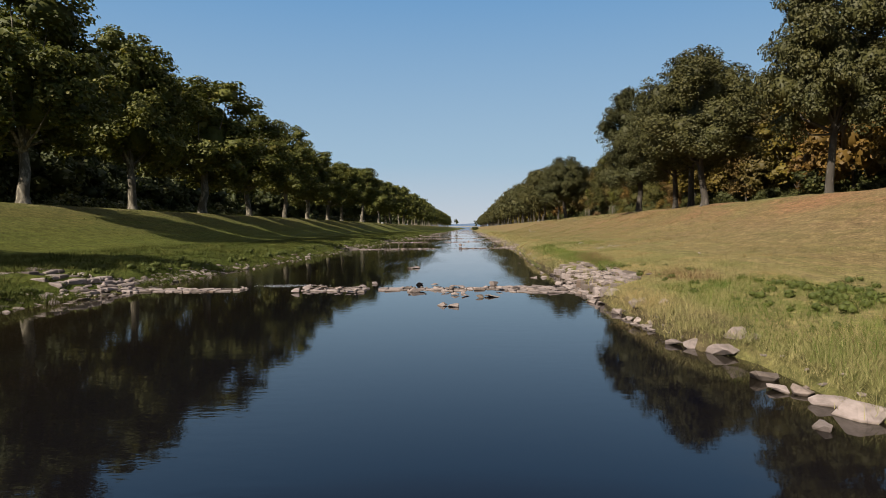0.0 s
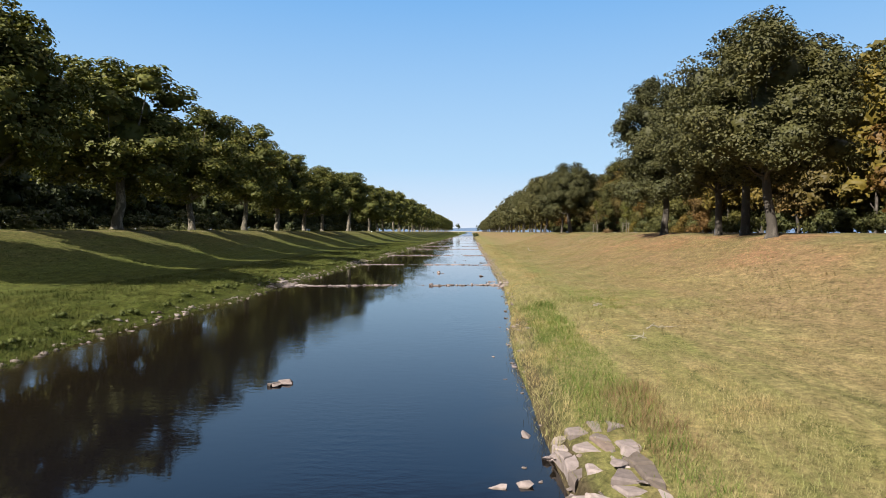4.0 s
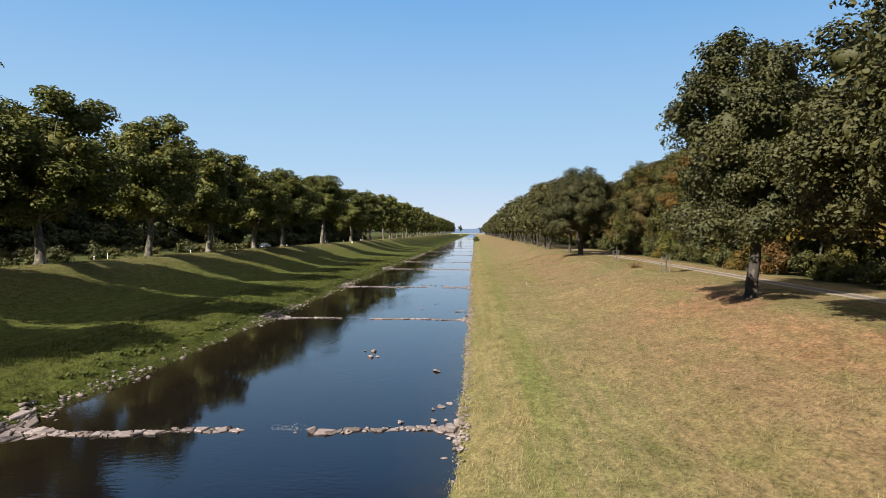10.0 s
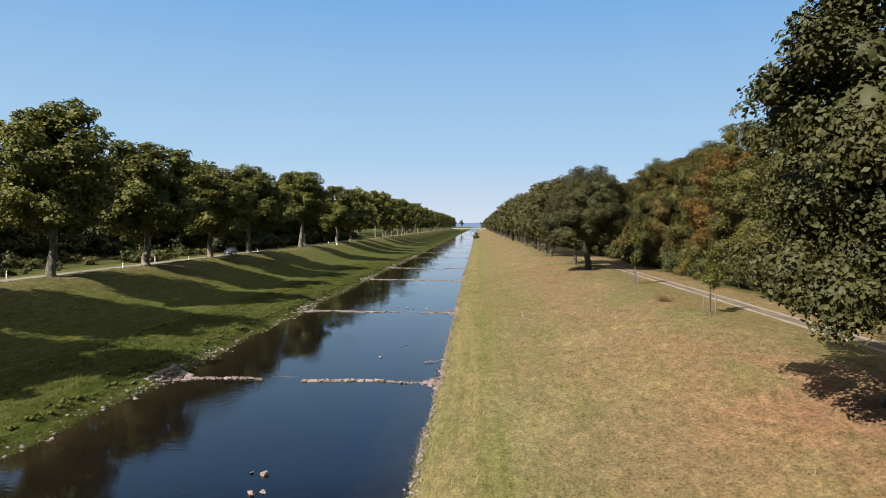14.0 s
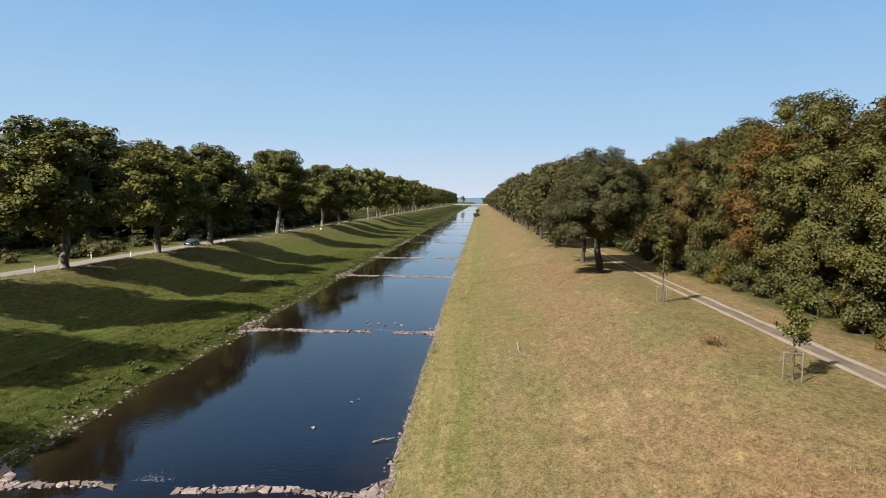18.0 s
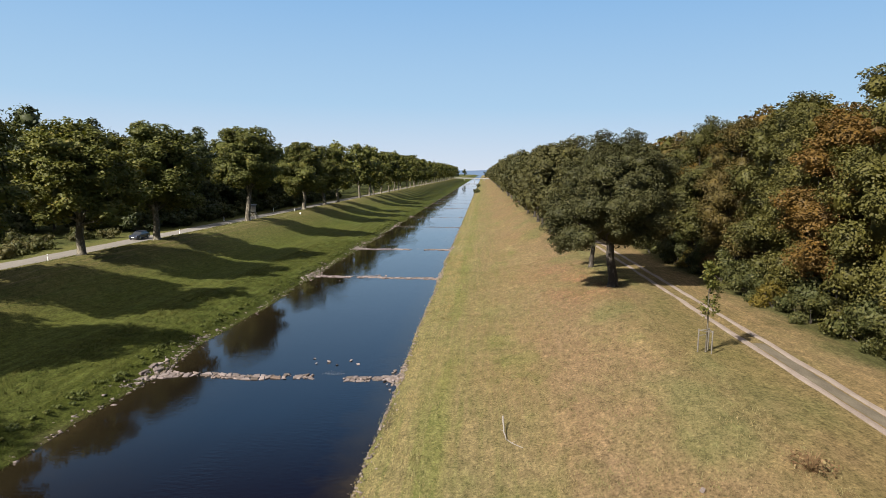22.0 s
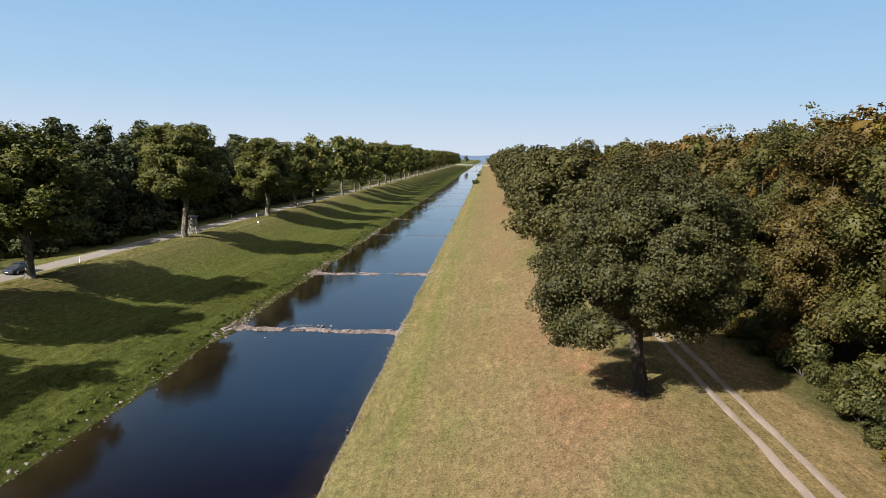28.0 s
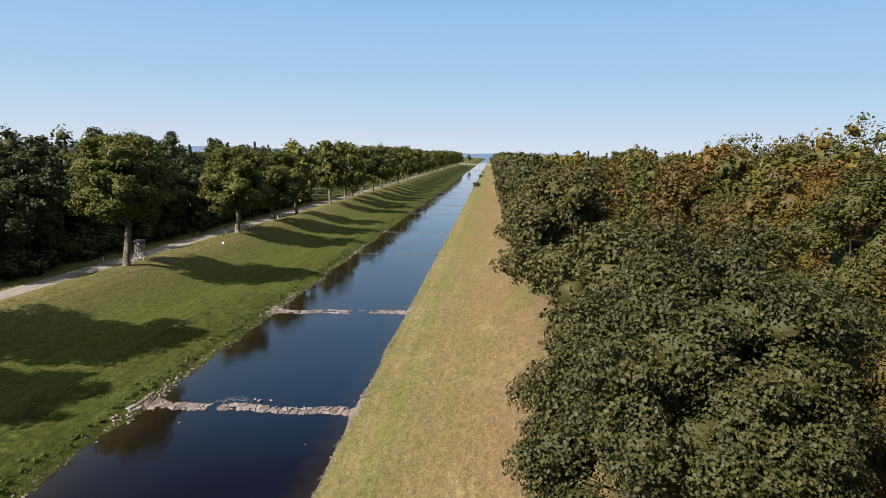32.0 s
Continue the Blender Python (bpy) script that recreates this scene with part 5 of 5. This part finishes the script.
# ---- raised hide by the road ----
def raised_hide(x, y, turn):
    root = tagged(new("raised_hide"), "small grey wooden hunting hide on splayed legs beside a plane tree", "hunting hide")
    root.matrix_basis = pose(x, y, ground_z(x, y), 0, 0, turn)
    for a in (-1, 1):
        for b in (-1, 1):
            v, p = tube([(a * 0.95, b * 0.95, -0.2), (a * 0.55, b * 0.55, 1.95)], [0.07, 0.06], 7)
            child("leg", nmesh("leg", v, p, M_GREYWOOD, True), root)
    for b in (-1, 1):
        for q in (1, -1):
            v, p = tube([(-0.88 * q, b * 0.88, 0.35), (0.6 * q, b * 0.6, 1.75)], [0.035, 0.035], 5)
            child("brace", nmesh("brace", v, p, M_GREYWOOD, True), root)
    part("platform", box_bm(1.5, 1.5, 0.1, (0, 0, 1.98), 0.02), M_GREYWOOD, root)
    for k in range(8):
        w = 1.36 / 8
        for b, name in ((-0.68, "front_board"), (0.68, "back_board")):
            part(name, box_bm(w - 0.012, 0.03, 1.0 if b < 0 else 1.5, (-0.68 + w * (k + 0.5), b, 2.53 if b < 0 else 2.78)), M_GREYWOOD, root)
        for b in (-0.68, 0.68):
            part("side_board", box_bm(0.03, w - 0.012, 1.0, (b, -0.68 + w * (k + 0.5), 2.53)), M_GREYWOOD, root)
    for a in (-0.66, 0.66):
        part("corner_post", box_bm(0.07, 0.07, 1.6, (a, -0.64, 2.82), 0.008), M_GREYWOOD, root)
    roof = box_bm(1.95, 1.95, 0.07, (0, 0, 0), 0.02)
    bmesh.ops.transform(roof, matrix=pose(0, 0, 3.66, 7, 0, 0), verts=roof.verts)
    part("roof", roof, M_BLACK, root, "dark felted roof")
    for a in (-0.24, 0.24):
        v, p = tube([(1.75 + 0.0, a, -0.2), (0.72, a, 2.1)], [0.04, 0.04], 6)
        child("ladder_rail", nmesh("ladder_rail", v, p, M_GREYWOOD, True), root)
    for k in range(6):
        f = (k + 0.8) / 7
        v, p = tube([(1.75 - 1.03 * f, -0.3, 2.2 * f - 0.1), (1.75 - 1.03 * f, 0.3, 2.2 * f - 0.1)], [0.028, 0.028], 5)
        child("rung", nmesh("rung", v, p, M_GREYWOOD, True), root)


raised_hide(-44.6, 263.8, 12)


# ---- road furniture, car ----
def road_post(x, y):
    root = tagged(new("road_marker_post"), "white plastic roadside marker post with a black band", "marker post", "roadside marker posts")
    root.location = (x, y, ground_z(x, y))
    bm = box_bm(0.14, 0.10, 1.1, (0, 0, 0.45), 0.03)
    part("post", bm, M_WHITE, root)
    part("band", box_bm(0.146, 0.106, 0.16, (0, 0, 0.80), 0.02), M_BLACK, root, "black band")
    part("reflector", box_bm(0.05, 0.112, 0.12, (0, 0, 0.80), 0.01), M_WHITE, root, "pale reflector")


for y in (112, 139, 169, 191.5, 229.5, 268, 306, 344):
    road_post(-46.6, y)
for y in (152, 190, 227, 265, 303):
    road_post(-52.4, y)


def slope_marker(x, y):
    root = tagged(new("slope_marker"), "small white marker plate on a short post in the grass", "marker")
    root.location = (x, y, ground_z(x, y))
    part("post", box_bm(0.07, 0.07, 0.6, (0, 0, 0.25), 0.01), M_GREYWOOD, root)
    part("plate", box_bm(0.42, 0.05, 0.42, (0, -0.06, 0.62), 0.015), M_WHITE, root, "white plate")


slope_marker(-39.4, 287.5)

M_CARPAINT = plain_material("blue_grey_car_paint", (0.05, 0.06, 0.085), (0.06, 0.07, 0.10), 3.0, 0.25, 0.4, 0.6)
M_GLASS = plain_material("dark_car_glass", (0.012, 0.014, 0.016), (0.016, 0.018, 0.02), 3.0, 0.05, 0.0, 0.8)
M_CHROME = plain_material("bright_metal", (0.5, 0.5, 0.5), (0.6, 0.6, 0.6), 5.0, 0.25, 1.0)


def loft(rings):
    """A skin over rings of equal point counts, closed at both ends."""
    n = len(rings[0])
    v = np.concatenate([np.array(r, float) for r in rings])
    q = [(i * n + k, i * n + (k + 1) % n, (i + 1) * n + (k + 1) % n, (i + 1) * n + k) for i in range(len(rings) - 1) for k in range(n)]
    bm = bmesh.new()
    vs = [bm.verts.new(p) for p in v]
    for f in q:
        bm.faces.new([vs[k] for k in f])
    bm.faces.new(vs[:n][::-1])
    bm.faces.new(vs[-n:])
    bmesh.ops.recalc_face_normals(bm, faces=bm.faces)
    return bm


def car(x, y, turn):
    root = tagged(new("car"), "dark blue-grey estate car driving on the levee road", "car")
    root.matrix_basis = pose(x, y, ground_z(x, y) + 0.05, 0, 0, turn)

    def ring(yy, zl, zh, w):
        return [(-w * 0.92, yy, zl), (-w, yy, zl + 0.18), (-w, yy, zh - 0.1), (-w * 0.9, yy, zh), (w * 0.9, yy, zh), (w, yy, zh - 0.1), (w, yy, zl + 0.18), (w * 0.92, yy, zl)]
    part("body", loft([ring(-2.25, 0.4, 0.72, 0.74), ring(-2.1, 0.26, 0.8, 0.84), ring(-1.2, 0.24, 0.92, 0.88), ring(0.0, 0.24, 0.95, 0.89), ring(1.5, 0.24, 0.97, 0.88), ring(2.1, 0.28, 0.95, 0.84), ring(2.22, 0.4, 0.85, 0.78)]), M_CARPAINT, root)
    cabin = loft([[(-0.80, -1.15, 0.92), (-0.80, -1.1, 0.93), (0.80, -1.1, 0.93), (0.80, -1.15, 0.92)], [(-0.74, -0.55, 0.93), (-0.62, -0.45, 1.36), (0.62, -0.45, 1.36), (0.74, -0.55, 0.93)],
                  [(-0.80, 0.9, 0.95), (-0.62, 0.9, 1.42), (0.62, 0.9, 1.42), (0.80, 0.9, 0.95)], [(-0.80, 2.08, 0.95), (-0.60, 1.75, 1.36), (0.60, 1.75, 1.36), (0.80, 2.08, 0.95)]])
    part("windows", cabin, M_GLASS, root, "dark glazing")
    part("roof", box_bm(1.22, 2.1, 0.05, (0, 0.65, 1.43), 0.02), M_CARPAINT, root)
    for a in (-0.84, 0.84):
        for b in (-1.4, 1.35):
            w = child("wheel", nmesh("wheel", *tube([(a - 0.1, b, 0.31), (a + 0.1, b, 0.31)], [0.31, 0.31], 18), M_BLACK), root)
            child("rim", nmesh("rim", *tube([(a + (0.1 if a > 0 else -0.1), b, 0.31), (a + (0.115 if a > 0 else -0.115), b, 0.31)], [0.2, 0.18], 14), M_CHROME), w)
        part("headlight", box_bm(0.3, 0.08, 0.14, (a * 0.75, -2.2, 0.66), 0.03), M_CHROME, root, "clear headlight")
        part("mirror", box_bm(0.16, 0.1, 0.12, (a * 1.13, -0.75, 0.98), 0.03), M_CARPAINT, root)
    part("front_plate", box_bm(0.5, 0.02, 0.11, (0, -2.27, 0.48)), M_WHITE, root, "plain pale plate")
    part("bumper", box_bm(1.5, 0.12, 0.16, (0, -2.2, 0.4), 0.04), M_BLACK, root)


car(-50.0, 221.0, 0)


# ---- branches and tufts on the dry bank ----
def branch(seed, pts, r, label):
    rng = np.random.default_rng(seed)
    root = tagged(new("fallen_branch"), label, "branch", "fallen branches")
    p = np.array([(x, y, max(-0.06, ground_z(x, y)) + 0.1 + h) for x, y, h in pts])
    fine = np.array([p[0] + (p[-1] - p[0]) * 0 for _ in range(0)] or [[np.interp(t, np.linspace(0, 1, len(p)), p[:, k]) for k in range(3)] for t in np.linspace(0, 1, 9)])
    fine += rng.normal(size=fine.shape) * 0.03
    child("stem", nmesh("stem", *tube(fine, np.linspace(r, r * 0.35, 9), 6), M_BONE, True), root)
    for k in (3, 5, 6):
        e = fine[k] + rng.normal(size=3) * np.array([0.35, 0.35, 0.08]) + np.array([0, 0, 0.12])
        child("twig", nmesh("twig", *tube([fine[k], (fine[k] + e) / 2, e], [r * 0.4, r * 0.3, r * 0.1], 5), M_BONE, True), root)


branch(601, [(14.0, 149.0, 0.5), (14.05, 147.6, 0.05), (14.2, 146.4, 0), (15.1, 145.1, 0)], 0.055, "long bleached curved branch lying in dry grass")
branch(602, [(10.2, 48.7, 0), (10.5, 48.4, 0.1), (10.9, 48.5, 0.05)], 0.032, "short bleached branch lying in the grass")
branch(603, [(9.0, 46.1, 0), (9.2, 45.8, 0.1), (9.4, 45.7, 0.02)], 0.028, "short bleached branch lying in the grass")
branch(605, [(4.0, 128.9, 0), (4.5, 129.2, 0.05), (5.3, 129.6, 0.1)], 0.06, "bleached driftwood branch stranded in shallow water")
branch(604, [(9.4, 56.2, 0), (9.6, 56.1, 0.08), (9.8, 56.3, 0)], 0.04, "thin bleached stick lying in the grass")


def dry_bush(seed, x, y, r):
    rng = np.random.default_rng(seed)
    root = tagged(new("dry_bush"), "low dry brown thorny bush on the grassy bank", "bush")
    root.location = (x, y, ground_z(x, y))
    blocks = []
    for _ in range(90):
        a, e = rng.uniform(0, 6.28), rng.uniform(0.2, 1.4)
        l = r * rng.uniform(0.6, 1.2)
        d = np.array([math.cos(a) * math.cos(e), math.sin(a) * math.cos(e), math.sin(e)]) * l
        blocks.append(tube([(0, 0, 0), d * 0.5 + rng.normal(size=3) * 0.1, d], [0.02, 0.014, 0.004], 4))
    child("twig_tangle", nmesh("twig_tangle", *join(blocks), M_BLADE_RUST), root)
    cl = [(rng.normal() * r * 0.4, rng.normal() * r * 0.4, r * 0.35, r * 0.45) for _ in range(5)]
    child("foliage", nmesh("foliage", *clump_crown(rng, cl, 150, 0.14, cores=False), M_BLADE_RUST), root)


dry_bush(611, 27.0, 136.6, 0.95)
wc = tagged(new("white_stone", STONES[5]), "small white rounded stone lying in the straw grass", "stone")
wc.matrix_basis = Matrix.LocRotScale((11.6, 33.2, ground_z(11.6, 33.2) + 0.12), Euler((0.1, 0.2, 1)), (0.22, 0.18, 0.22))
wb = tagged(new("white_stone", STONES[3]), "small white marker stone in the dry grass", "stone")
wb.matrix_basis = Matrix.LocRotScale((22.4, 136.6, ground_z(22.4, 136.6) + 0.12), Euler((0.3, 0.2, 0)), (0.3, 0.25, 0.6))

# ---- far end: willows, footbridge, hills, spruces ----
willows = [make_shrub("willow_bush", 621 + k, 3.2, 4.4, M_SHRUB, 500, 0.8, "grey-green willow bush at the water's edge", "willow bushes") for k in range(2)]
row_of(willows, [(7.2, 648, 0.7), (7.0, 655, 0.9), (7.4, 664, 0.6), (7.0, 850, 0.9), (7.4, 1010, 0.9)])


def footbridge(y):
    root = tagged(new("bridge"), "pale flat concrete bridge crossing the canal far away", "bridge")
    root.location = (-5, y, 0)
    part("deck", box_bm(84, 5, 0.7, (0, 0, 5.6), 0.1), M_CONCRETE, root)
    for a in (-20, 0, 20):
        part("pier", box_bm(0.9, 4.4, 6.6, (a, 0, 2.0), 0.1), M_CONCRETE, root)
    for b in (-2.4, 2.4):
        part("railing", box_bm(84, 0.12, 1.0, (0, b, 6.45), 0.02), M_CONCRETE, root)


footbridge(1420)


def conifers(name, seed, spots):
    rng = np.random.default_rng(seed)
    blocks = []
    for x, y, h in spots:
        n = 150
        t = rng.uniform(0.12, 1.0, n)
        a = rng.uniform(0, 6.28, n)
        r = (1 - t) * h * 0.17 * rng.uniform(0.5, 1.1, n) + 0.1
        p = np.column_stack([x + np.cos(a) * r, y + np.sin(a) * r, 4.6 + t * h])
        nrm = unit(np.column_stack([np.cos(a), np.sin(a), np.full(n, 0.8)]) + rng.normal(size=(n, 3)) * 0.3)
        blocks.append(leaf_cards(rng, p, nrm, 2.2))
        blocks.append(tube([(x, y, 4.5), (x, y, 4.5 + h * 0.6), (x, y, 4.5 + h)], [h * 0.10, h * 0.055, 0.05], 6))
    tagged(new(name, nmesh(name, *join(blocks), M_WOOD_L)), "distant dark pointed spruces above the woods", "woods", "", "stuff")


rc = random.Random(31)
conifers("far_spruces", 631, [(rc.uniform(-330, -150), rc.uniform(430, 760), rc.uniform(20, 27)) for _ in range(80)] + [(rc.uniform(110, 240), rc.uniform(560, 900), rc.uniform(24, 29)) for _ in range(24)])

# blue distance haze is painted into the base colour of the hills
M_HILL = plain_material("hazy_hills", (0.085, 0.125, 0.19), (0.10, 0.14, 0.21), 0.002, 1.0, 0.0, 0.0)
hx = np.linspace(-3600, 2600, 90)
hv = []
for x in hx:
    top = 33 + 8 * math.exp(-((x + 1700) / 900) ** 2) + 10 * noise.noise((x * 0.002, 0, 0)) + 8 * noise.noise((x * 0.008, 3, 0))
    hv += [(x, 4100, -5), (x, 4300, top), (x, 4560, -5)]
k = np.arange(89) * 3
tagged(new("backdrop", nmesh("backdrop", hv, [np.concatenate([np.column_stack([k, k + 3, k + 4, k + 1]), np.column_stack([k + 1, k + 4, k + 5, k + 2])])], M_HILL, True)), "blue hazy hills on the far horizon", "hills", "", "structure")
